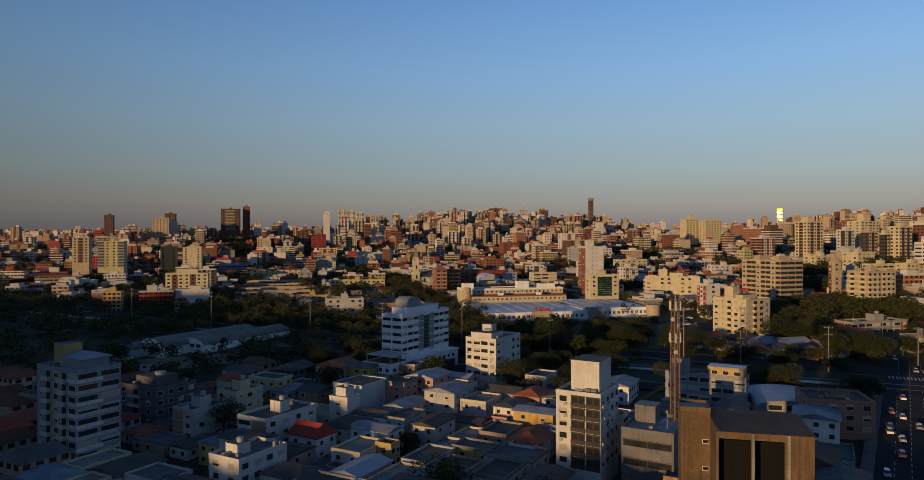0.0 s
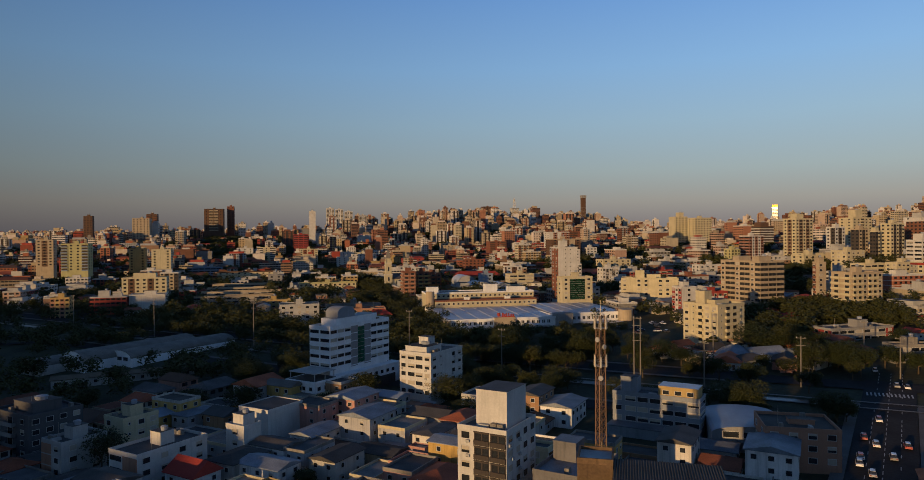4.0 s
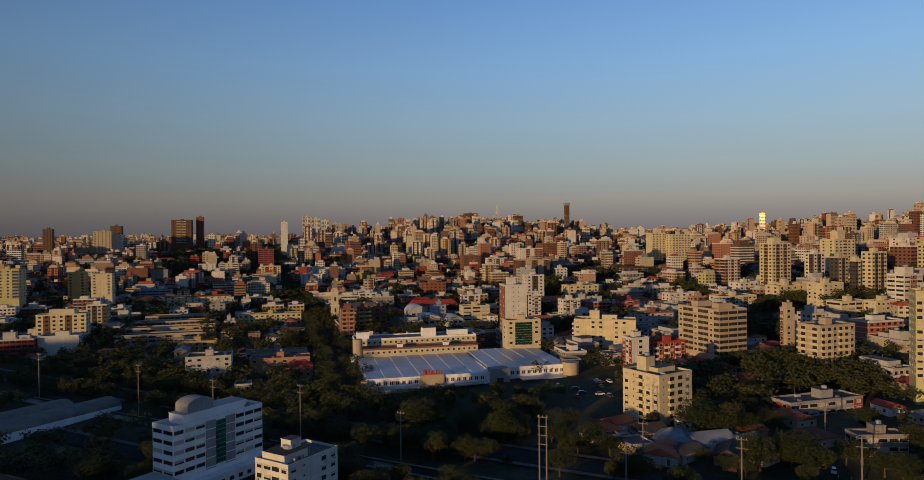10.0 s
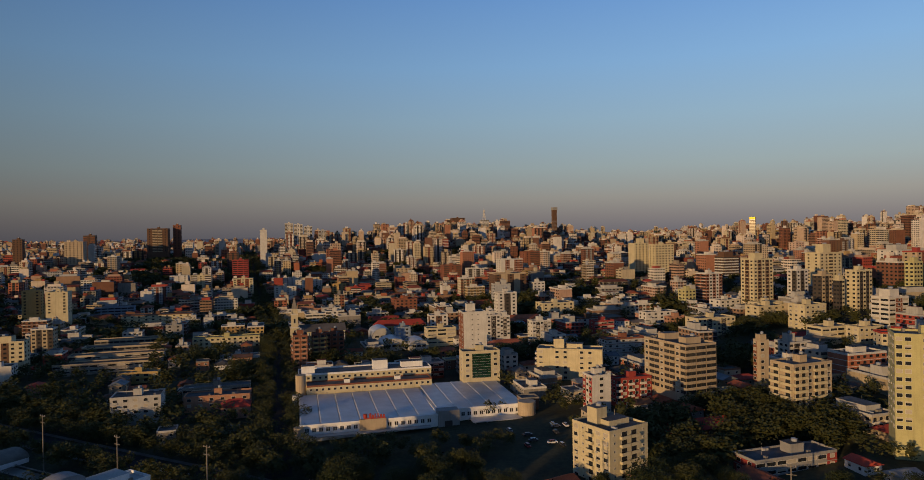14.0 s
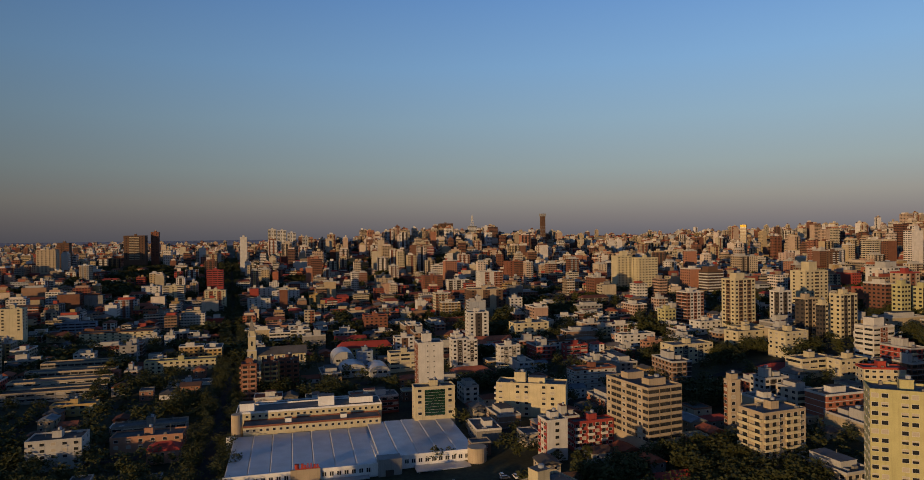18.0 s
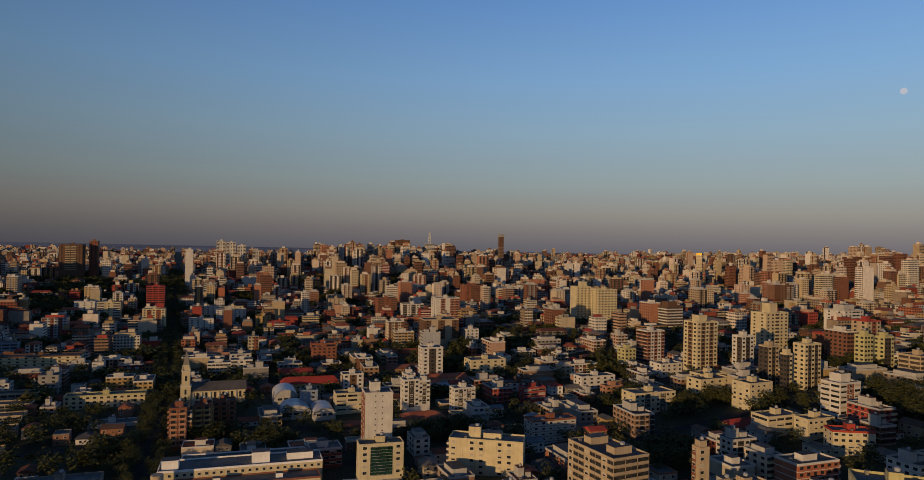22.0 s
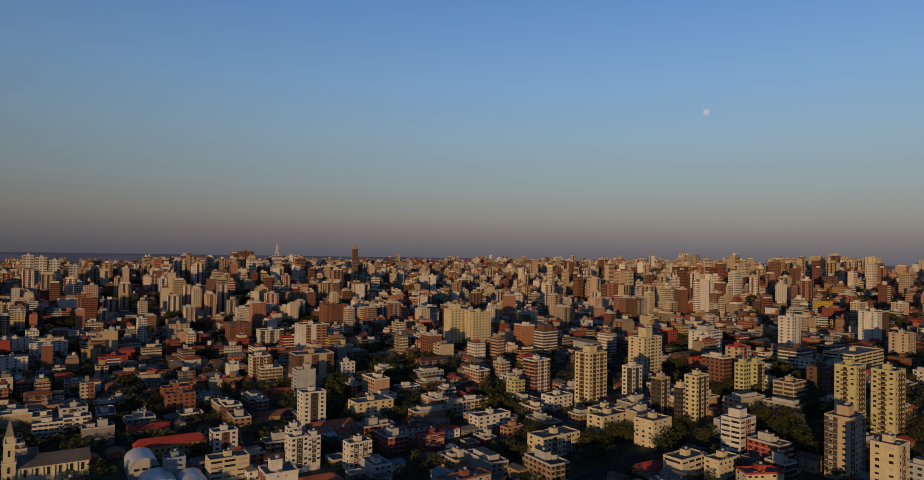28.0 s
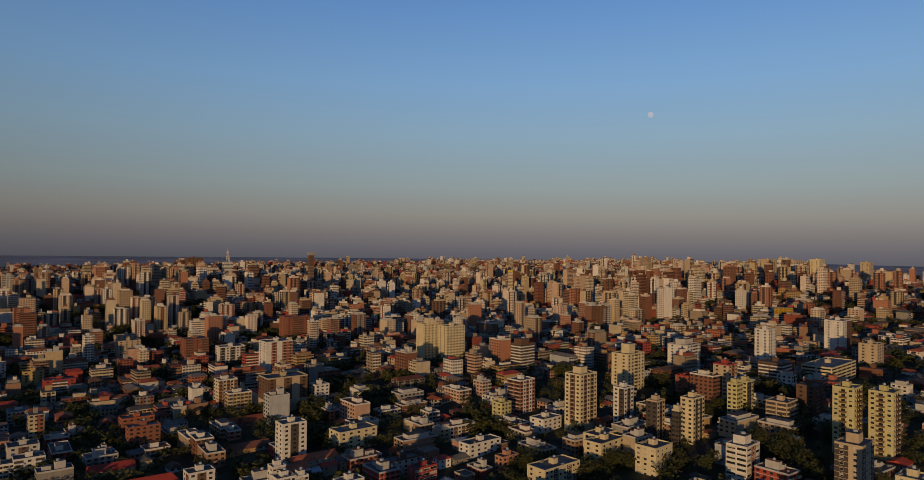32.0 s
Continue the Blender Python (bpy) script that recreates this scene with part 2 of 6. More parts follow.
class Mesh:
    """Collects boxes and faces with materials, and makes one mesh of them."""

    def __init__(self):
        self.v, self.f, self.i, self.m = [], [], [], []

    def slot(self, m):
        if m not in self.m:
            self.m.append(m)
        return self.m.index(m)

    def face(self, pts, m):
        k = len(self.v)
        self.v += pts
        self.f.append(tuple(range(k, k + len(pts))))
        self.i.append(self.slot(m))

    def box(self, x0, x1, y0, y1, z0, z1, m, bottom=False, taper=0.0):
        k, s, t = len(self.v), self.slot(m), taper
        self.v += [(x0, y0, z0), (x1, y0, z0), (x1, y1, z0), (x0, y1, z0), (x0 + t, y0 + t, z1), (x1 - t, y0 + t, z1), (x1 - t, y1 - t, z1), (x0 + t, y1 - t, z1)]
        fs = [(4, 5, 6, 7), (0, 1, 5, 4), (1, 2, 6, 5), (2, 3, 7, 6), (3, 0, 4, 7)]
        if bottom:
            fs.append((3, 2, 1, 0))
        for f in fs:
            self.f.append(tuple(k + j for j in f))
            self.i.append(s)

    def cyl(self, x, y, r, z0, z1, m, n=12, r1=None):
        r1 = r if r1 is None else r1
        k, s = len(self.v), self.slot(m)
        for j in range(n):
            a = 2 * math.pi * j / n
            self.v += [(x + r * math.cos(a), y + r * math.sin(a), z0), (x + r1 * math.cos(a), y + r1 * math.sin(a), z1)]
        for j in range(n):
            p = (j + 1) % n
            self.f.append((k + 2 * j, k + 2 * p, k + 2 * p + 1, k + 2 * j + 1))
            self.i.append(s)
        self.f.append(tuple(k + 2 * j + 1 for j in range(n)))
        self.i.append(s)

    def beam(self, a, b, r, m, n=4):
        """A bar from a to b."""
        a, b = Vector(a), Vector(b)
        z = (b - a).normalized()
        x = z.orthogonal().normalized()
        y = z.cross(x)
        k, s = len(self.v), self.slot(m)
        for j in range(n):
            t = 2 * math.pi * (j + 0.5) / n
            o = (x * math.cos(t) + y * math.sin(t)) * r
            self.v += [tuple(a + o), tuple(b + o)]
        for j in range(n):
            p = (j + 1) % n
            self.f.append((k + 2 * j, k + 2 * p, k + 2 * p + 1, k + 2 * j + 1))
            self.i.append(s)
        self.f.append(tuple(k + 2 * j + 1 for j in range(n)))
        self.i.append(s)

    def done(self, name):
        me = bpy.data.meshes.new(name)
        me.from_pydata(self.v, [], self.f)
        for m in self.m:
            me.materials.append(m)
        if len(self.m) > 1:
            me.polygons.foreach_set("material_index", self.i)
        me.update()
        return me


def part(name, me, parent, label="", at=None):
    ob = new(name, me.done(name) if isinstance(me, Mesh) else me)
    ob.parent = parent
    if at is not None:
        ob.matrix_basis = at
    return tagged(ob, label)


# ---- ground ----
NEAR_HILLS = [(0, 0, 300, -13.6), (0, 450, 260, 4.5), (-350, 500, 300, -5.0), (330, 450, 160, 2.9), (600, 750, 260, 16.5), (250, 850, 180, 16.8), (-100, 1050, 200,
              -20.5), (-450, 1200, 300, 30.1), (100, 1680, 280, 62.6), (600, 1350, 300, -16.8), (1200, 1300, 450, 54.0), (-900, 1800, 600, 25.0), (500, 2300, 600,
              -18.0)]
FAR_HILLS = [(-500, 2700, 900, 22.0), (1800, 2200, 800, 67.3), (1300, 600, 400, 34.1), (800, 3600, 1100, 50.0), (2500, 3300, 1100, 27.7), (-1500, 900, 600,
             1.2), (700, 150, 350, 12.2), (-250, 1500, 250, -7.2), (450, 560, 110, 15.0), (-2000, 3000, 900, 53.0), (200, 1200, 250, 8.6), (200, 600, 110, -5.9),
             (340, 680, 90, -7.4), (170, 320, 120, -0.4)]
SX, SY = math.sin(SUN_AZ), math.cos(SUN_AZ)


def land(x, y):
    """Height of the land, with an added shading ridge; works on numbers and arrays."""
    z = 0.0
    for a, b, s, h in NEAR_HILLS + FAR_HILLS:
        z = z + h * np.exp(-((x - a) ** 2 + (y - b) ** 2) / (2 * s * s))
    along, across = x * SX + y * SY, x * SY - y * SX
    # unseen ridge towards the sun, its height set lane by lane to cast shade
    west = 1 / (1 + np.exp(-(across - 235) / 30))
    shade_crest = 40 + 4 / (1 + np.exp(-(across - 85) / 12)) + 5 / (1 + np.exp((across - 35) / 15)) + 25 * west + 34 * np.exp(-((across - 182) / 9) ** 4) - 8 / (1 + np.exp(-(across - 194) / 4))
    shade_crest = shade_crest + 4 * np.sin(across * 0.031) + 3 * np.sin(across * 0.083 + 1) + 2 * np.sin(across * 0.21)
    z = z + shade_crest * np.exp(-((along - 330) / 95) ** 2) * np.exp(-(across / 1000) ** 4)
    far = np.clip((np.hypot(x, y) - 2600) / 2000, 0, 1)
    return z * (1 - far) + 90 * far


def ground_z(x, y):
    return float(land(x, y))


def make_ground():
    def axis(lo, hi, near0, near1, step):
        a = list(np.arange(near0, near1, step))
        v, s = near0, step
        left = []
        while v > lo:
            s *= 1.13
            v -= s
            left.append(v)
        v, s = near1, step
        right = [near1]
        while v < hi:
            s *= 1.13
            v += s
            right.append(v)
        return np.array(left[::-1] + a + right)

    xs, ys = axis(-4300, 4300, -700, 900, 20), axis(-1100, 4700, -440, 1500, 20)
    gx, gy = np.meshgrid(xs, ys)
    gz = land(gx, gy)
    v = np.stack([gx, gy, gz], -1).reshape(-1, 3)
    w = len(xs)
    f = [(j * w + i, j * w + i + 1, (j + 1) * w + i + 1, (j + 1) * w + i) for j in range(len(ys) - 1) for i in range(w - 1)]
    me = bpy.data.meshes.new("ground")
    me.from_pydata(v.tolist(), [], f)
    me.polygons.foreach_set("use_smooth", [True] * len(f))
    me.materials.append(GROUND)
    me.materials.append(HAZY_PLAIN)
    # beyond 3300 m the ground takes the painted haze colour
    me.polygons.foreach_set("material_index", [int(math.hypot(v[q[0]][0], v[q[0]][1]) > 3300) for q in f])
    me.update()
    tagged(new("ground", me), "dark earth and grass between the city's houses", "ground", kind="structure")


make_ground()


def strip(name, pts, width, m, label, lift=0.35, kind="structure"):
    """A road along points, laid on the land."""
    q = Mesh()
    line = []
    for (x0, y0), (x1, y1) in zip(pts, pts[1:]):
        n = max(1, int(math.hypot(x1 - x0, y1 - y0) / 12))
        line += [(x0 + (x1 - x0) * k / n, y0 + (y1 - y0) * k / n) for k in range(n)]
    line.append(pts[-1])
    prev = None
    for k, (x, y) in enumerate(line):
        a, b = line[max(0, k - 1)], line[min(len(line) - 1, k + 1)]
        dx, dy = b[0] - a[0], b[1] - a[1]
        s = math.hypot(dx, dy)
        nx, ny = -dy / s * width / 2, dx / s * width / 2
        row = [(x + nx, y + ny, ground_z(x + nx, y + ny) + lift), (x - nx, y - ny, ground_z(x - nx, y - ny) + lift)]
        if prev:
            q.face([prev[0], prev[1], row[1], row[0]], m)
        prev = row
    return tagged(new(name, q.done(name)), label, name, kind=kind)


GA = radians(15.0)          # the northern grid of streets
CA, SA = math.cos(GA), math.sin(GA)


def uv(x, y):
    return x * CA + y * SA, -x * SA + y * CA


def xy(u, v):
    return u * CA - v * SA, u * SA + v * CA


def avenue(v):
    """The avenue bends slightly away from the grid."""
    return 106 - max(0.0, v - 620) * 0.06


def street(n):
    return 23 + 0.1 * (n - 216)


NB = radians(-28.0)         # the southern quarter and the canal
CB, SB = math.cos(NB), math.sin(NB)


def an(x, y):
    return x * CB + y * SB, -x * SB + y * CB


def from_an(a, n):
    return a * CB - n * SB, a * SB + n * CB


# ---- footprints kept free for the singled-out buildings ----
TAKEN = {}
CELL = 40.0


def is_free(x, y, r):
    i, j = int(x // CELL), int(y // CELL)
    for a in (i - 1, i, i + 1):
        for b in (j - 1, j, j + 1):
            for px, py, s in TAKEN.get((a, b), ()):
                if (x - px) ** 2 + (y - py) ** 2 < (r + s) ** 2:
                    return False
    return True


def take(x, y, r):
    TAKEN.setdefault((int(x // CELL), int(y // CELL)), []).append((x, y, r))


# ---- buildings ----
ST = 2.9
CACHE = {}


def window_mesh(w, h, blind=0.0, frame=WHITE):
    """Window in the wall plane y = 0, facing -y, origin at the middle of its sill."""
    key = ("window", w, h, blind, frame.name)
    if key not in CACHE:
        q = Mesh()
        a, s, t = w / 2, q.slot(frame), q.slot(GLASS if blind < 0.9 else BLIND)
        rings = [(a + 0.06, -0.06, h + 0.06, 0.0), (a + 0.06, -0.06, h + 0.06, -0.1), (a - 0.04, 0.04, h - 0.04, -0.1), (a - 0.04, 0.04, h - 0.04, -0.02)]
        for x, z0, z1, y in rings:
            q.v += [(-x, y, z0), (x, y, z0), (x, y, z1), (-x, y, z1)]
        for k in range(3):
            for m in range(4):
                n = (m + 1) % 4
                q.f.append((4 * k + m, 4 * k + n, 4 * k + 4 + n, 4 * k + 4 + m))
                q.i.append(s)
        z = h - 0.04 - (h - 0.08) * blind
        y = -0.02
        if 0 < blind < 0.9:
            k = len(q.v)
            q.v += [(-a + 0.04, y, z), (a - 0.04, y, z)]
            q.f += [(12, 13, k + 1, k), (k, k + 1, 14, 15)]
            q.i += [t, q.slot(BLIND)]
        else:
            q.f.append((12, 13, 14, 15))
            q.i.append(t)
        CACHE[key] = q.done("window")
    return CACHE[key]


def balcony_mesh(w, wall, deep=1.2, solid=True):
    key = ("balcony", w, wall.name, deep, solid)
    if key not in CACHE:
        q = Mesh()
        q.box(-w / 2, w / 2, -deep, 0, -0.16, 0, wall, bottom=True)
        if solid:
            q.box(-w / 2, w / 2, -deep, -deep + 0.12, 0, 1.0, wall)
            q.box(-w / 2, -w / 2 + 0.1, -deep + 0.12, 0, 0, 1.0, wall)
            q.box(w / 2 - 0.1, w / 2, -deep + 0.12, 0, 0, 1.0, wall)
        else:
            q.box(-w / 2, w / 2, -deep, -deep + 0.05, 0.95, 1.0, DARKGREY)
            for k in range(int(w / 0.5) + 1):
                q.box(-w / 2 + 0.5 * k - 0.02, -w / 2 + 0.5 * k + 0.02, -deep, -deep + 0.04, 0, 0.95, DARKGREY)
        g = min(w * 0.3, 1.3)
        q.box(-g, g, -0.04, 0.05, 0.02, 2.2, GLASS)
        q.box(-g - 0.1, -g, -0.07, 0.05, 0.02, 2.3, WHITE)
        q.box(g, g + 0.1, -0.07, 0.05, 0.02, 2.3, WHITE)
        CACHE[key] = q.done("balcony")
    return CACHE[key]


def ac_mesh():
    if "ac" not in CACHE:
        q = Mesh()
        q.box(-0.4, 0.4, -0.45, 0, 0, 0.55, LIGHTGREY, bottom=True)
        q.cyl(0, -0.46, 0.2, 0.1, 0.12, DARKGREY, 8)
        CACHE["ac"] = q.done("air_conditioner")
    return CACHE["ac"]


def tray(w, d, wall, top, parapet=0.7):
    """Flat roof in one piece: parapet all round, membrane inside. z = 0 is the wall's top."""
    q = Mesh()
    a, c, t = w / 2 + 0.06, d / 2 + 0.06, 0.26
    rings = [[(-a, -c, -0.25), (a, -c, -0.25), (a, c, -0.25), (-a, c, -0.25)], [(-a, -c, parapet), (a, -c, parapet), (a, c, parapet), (-a, c, parapet)],
             [(-a + t, -c + t, parapet), (a - t, -c + t, parapet), (a - t, c - t, parapet), (-a + t, c - t, parapet)],
             [(-a + t, -c + t, 0.05), (a - t, -c + t, 0.05), (a - t, c - t, 0.05), (-a + t, c - t, 0.05)]]
    for r in rings:
        q.v += r
    s0, s1 = q.slot(wall), q.slot(top)
    for k in range(3):
        for m in range(4):
            n = (m + 1) % 4
            q.f.append((4 * k + m, 4 * k + n, 4 * k + 4 + n, 4 * k + 4 + m))
            q.i.append(s0)
    q.f.append((12, 13, 14, 15))
    q.i.append(s1)
    return q


def roof_box(bw, bd, bh, wall, top):
    """Lift house with a thin slab on it, in one piece."""
    q = Mesh()
    s, t = q.slot(wall), q.slot(top)
    e = 0.12
    rings = [(bw / 2, bd / 2, -0.1), (bw / 2, bd / 2, bh), (bw / 2 + e, bd / 2 + e, bh), (bw / 2 + e, bd / 2 + e, bh + 0.16)]
    for a, c, z in rings:
        q.v += [(-a, -c, z), (a, -c, z), (a, c, z), (-a, c, z)]
    for k in range(3):
        for m in range(4):
            n = (m + 1) % 4
            q.f.append((4 * k + m, 4 * k + n, 4 * k + 4 + n, 4 * k + 4 + m))
            q.i.append(s)
    q.f.append((12, 13, 14, 15))
    q.i.append(t)
    return q


def tank_mesh(r):
    key = ("tank", round(r, 1))
    if key not in CACHE:
        q = Mesh()
        q.cyl(0, 0, r, 0, 1.0, BLUETANK, 10, r * 1.12)
        q.cyl(0, 0, r * 1.1, 1.0, 1.25, BLUETANK, 10, r * 0.4)
        CACHE[key] = q.done("water_tank")
    return CACHE[key]


def vent_mesh(kind):
    key = ("vent", kind)
    if key not in CACHE:
        q = Mesh()
        if kind == 0:
            q.box(-0.7, 0.7, -0.5, 0.5, 0, 1.3, CONCRETE, taper=0.06)
        elif kind == 1:
            q.box(-1.2, 1.2, -0.45, 0.45, 0, 0.9, LIGHTGREY, taper=0.04)
        else:
            q.cyl(0, 0, 0.06, 0, 4.5, STEEL, 6, 0.03)
        CACHE[key] = q.done("roof_vent")
    return CACHE[key]


def put_roof(ob, w, d, h, wall, top, boxes, parapet, tank, vents=1):
    part("roof", tray(w, d, wall, top, parapet), ob, at=pose(0, 0, h))
    rnd = random.Random(int(w * 97 + d * 31 + h * 13))
    if boxes and w > 7 and d > 7:
        for k in range(vents):
            part("roof_vent", vent_mesh(k % 2), ob, at=pose(rnd.uniform(-0.38, 0.38) * w, rnd.choice((-0.36, 0.38)) * d, h, 0, 0, rnd.choice((0, 90))))
        if vents > 1:
            part("aerial", vent_mesh(2), ob, at=pose(rnd.uniform(-0.3, 0.3) * w, rnd.uniform(-0.3, 0.3) * d, h))
    for k, (fx, fy, bw, bd, bh) in enumerate(boxes):
        bw, bd = min(bw, w * 0.7), min(bd, d * 0.7)
        x, y = (fx - 0.5) * (w - bw), (fy - 0.5) * (d - bd)
        part("lift_house", roof_box(bw, bd, bh, wall, top), ob, at=pose(x, y, h))
        if tank and k == 0:
            part("water_tank", tank_mesh(min(bw, bd) * 0.2), ob, at=pose(x + bw * 0.18, y, h + bh + 0.16))


def facade_cols(pattern, length):
    n = len(pattern)
    step = length / n
    return [(c, -length / 2 + step * (k + 0.5), step) for k, c in enumerate(pattern)]


def faces_of(w, d):
    """The four faces: pose of the wall plane in the building, and its length."""
    return {"front": (pose(0, -d / 2, 0), w), "right": (pose(w / 2, 0, 0, 0, 0, 90), d),
            "back": (pose(0, d / 2, 0, 0, 0, 180), w), "left": (pose(-w / 2, 0, 0, 0, 0, -90), d)}


def put_box(q, m, x0, x1, y0, y1, z0, z1, mm):
    """A box given in a wall's own plane."""
    a, b = m @ Vector((x0, y0, 0)), m @ Vector((x1, y1, 0))
    q.box(min(a.x, b.x), max(a.x, b.x), min(a.y, b.y), max(a.y, b.y), z0, z1, mm, bottom=True)


def corner_to_centre(x, y, rot, w, d, anchor):
    sx = {"l": 0.5, "r": -0.5, "m": 0.0}[anchor[1]] * w
    sy = {"f": 0.5, "b": -0.5, "m": 0.0}[anchor[0]] * d
    r = radians(rot)
    return x + sx * math.cos(r) - sy * math.sin(r), y + sx * math.sin(r) + sy * math.cos(r)


def hero(label, x, y, rot, w, d, zroof, wall, front="wwww", right="ww", left="ww", back="", n=0, anchor="fl", trim=None, boxes=((0.5, 0.55, 4.0, 4.0, 3.2),),
         name="apartment_building", top=ROOFGREY, balcony=None, win=(1.9, 1.4), base=None, accent=None, tank=True, parapet=0.8, st=ST, solid=True, bands=False, far=False):
    """A singled-out building whose windows and balconies are parts of their own. Patterns, a letter for each bay: w window, W wide window,
    s small window, b balcony, r loggia, d dark upright band, c accent band, a window with air conditioner, . blank wall."""
    cx, cy = corner_to_centre(x, y, rot, w, d, anchor)
    g = min(min(ground_z(cx + a * w / 2, cy + b * d / 2) for a in (-1, 0, 1) for b in (-1, 0, 1)) - 0.3, zroof - (n or 2) * st)
    if base is not None:
        g = base
    hgt = zroof - g
    n = n or max(1, int(hgt / st))
    take(cx, cy, math.hypot(w, d) / 2 * 0.78)
    q = Mesh()
    q.box(-w / 2, w / 2, -d / 2, d / 2, -2.5, hgt, wall)
    first = hgt - n * st
    trim = trim or wall
    if bands or int(abs(x) * 7 + abs(y) * 3) % 3 == 0:
        for k in range(n):
            q.box(-w / 2 - 0.07, w / 2 + 0.07, -d / 2 - 0.07, d / 2 + 0.07, first + k * st - 0.14, first + k * st + 0.14, trim, bottom=True)
    kinds = dict(front=front, right=right, left=left, back=back)
    walls = faces_of(w, d)
    for side, pat in kinds.items():
        if not pat:
            continue
        m, length = walls[side]
        for c, px, step in facade_cols(pat, length):
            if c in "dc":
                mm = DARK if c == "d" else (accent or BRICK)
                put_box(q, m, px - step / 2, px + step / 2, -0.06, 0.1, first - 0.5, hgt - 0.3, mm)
            if c == "g":
                put_box(q, m, px - step / 2, px + step / 2, -0.1, 0.1, first + 0.3, hgt - 0.8, GREENGLASS if name == "hospital_building" else DEEPGREEN)
                for k in range(2 * n):
                    put_box(q, m, px - step / 2, px + step / 2, -0.16, 0.0, first + 0.5 + k * st / 2, first + 0.58 + k * st / 2, LIGHTGREY)
            if c == "k":
                put_box(q, m, px - step / 2, px + step / 2, -0.06, 0.1, first - 0.5, hgt - 0.3, accent or GREY)
            if far:
                for k in range(n):
                    z = first + k * st
                    if c in "wadc":
                        s = min(win[0], step * 0.75) / 2
                        put_box(q, m, px - s, px + s, -0.1 if c in "dc" else -0.05, 0.0, z + 1.0, z + 2.3, GLASS)
                    elif c == "W":
                        put_box(q, m, px - step * 0.43, px + step * 0.43, -0.05, 0.0, z + 1.0, z + 2.3, GLASS)
                    elif c == "s":
                        put_box(q, m, px - 0.4, px + 0.4, -0.05, 0.0, z + 1.5, z + 2.3, GLASS)
                    elif c in "br":
                        # flat dark sheet painted as the loggia's shade
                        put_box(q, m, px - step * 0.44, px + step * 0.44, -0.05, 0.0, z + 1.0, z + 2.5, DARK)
                        put_box(q, m, px - step * 0.46, px + step * 0.46, -1.0 if c == "b" else -0.4, 0.0, z - 0.1, z + 1.0, balcony or trim)
    ob = new(name, q.done(name))
    ob.matrix_world = pose(cx, cy, g, 0, 0, rot)
    tagged(ob, label, "building")
    put_roof(ob, w, d, hgt, trim, top, boxes, parapet, tank, 1 if far else 3)
    if far:
        return ob
    rnd = random.Random(int(abs(x * 13 + y * 7)))
    for side, pat in kinds.items():
        if not pat:
            continue
        m, length = walls[side]
        for c, px, step in facade_cols(pat, length):
            if c in ".kg":
                continue
            for k in range(n):
                z = first + k * st
                bl = rnd.choice((0, 0, 0, 0.35, 0.6, 1.0))
                if c in "wadc":
                    part("window", window_mesh(min(win[0], step * 0.75), win[1], bl), ob, at=m @ pose(px, -0.06 if c in "dc" else 0, z + 1.0))
                    if c == "a" and rnd.random() < 0.6:
                        part("air_conditioner", ac_mesh(), ob, at=m @ pose(px + rnd.choice((-1, 1)) * 0.6, 0, z + 0.3))
                elif c == "W":
                    part("window", window_mesh(round(step * 0.86, 2), win[1], bl), ob, at=m @ pose(px, 0, z + 1.0))
                elif c == "s":
                    part("window", window_mesh(0.7, 0.7), ob, at=m @ pose(px, 0, z + 1.5))
                elif c == "b":
                    part("balcony", balcony_mesh(round(step * 0.92, 2), balcony or trim, 1.2, solid), ob, at=m @ pose(px, 0, z + 0.1))
                elif c == "r":
                    part("loggia", loggia_mesh(round(step * 0.94, 2), balcony or trim), ob, at=m @ pose(px, 0, z))
    return ob


def loggia_mesh(w, wall):
    """A dark sheet painted as a deep opening's shade, with a parapet in front."""
    key = ("loggia", w, wall.name)
    if key not in CACHE:
        q = Mesh()
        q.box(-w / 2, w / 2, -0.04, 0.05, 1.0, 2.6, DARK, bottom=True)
        q.box(-w / 2 + 0.3, -0.1, -0.07, 0.0, 1.0, 2.35, GLASS)
        q.box(0.2, w / 2 - 0.2, -0.07, 0.0, 1.0, 2.35, GLASS)
        q.box(-w / 2, w / 2, -0.3, 0.05, 0.0, 1.02, wall, bottom=True)
        q.box(-w / 2, w / 2, -0.3, 0.05, 2.6, 2.75, wall, bottom=True)
        CACHE[key] = q.done("loggia")
    return CACHE[key]



# ---- streets ----
strip("road", [xy(avenue(v), v) for v in range(330, 2300, 60)], 10, ASPHALT, "dark asphalt avenue lined with trees")
strip("road", [from_an(a, 303) for a in range(-700, 500, 50)], 11, ASPHALT, "asphalt road along the canal")
strip("road", [from_an(a, 250) for a in range(-700, 500, 50)], 9, ASPHALT, "asphalt road along the canal's near bank")
strip("road", [from_an(street(n), n) for n in range(40, 330, 30)], 15, ASPHALT, "busy asphalt street with parked and waiting cars")
strip("water", [from_an(a, 277) for a in range(-700, 500, 50)], 4.5, WATER, "still dark water of a straight canal", 0.3)
for n in (273.6, 280.4):
    strip("trim", [from_an(a, n) for a in range(-700, 500, 25)], 1.0, CONCRETE, "pale concrete edge of the canal", 0.75)
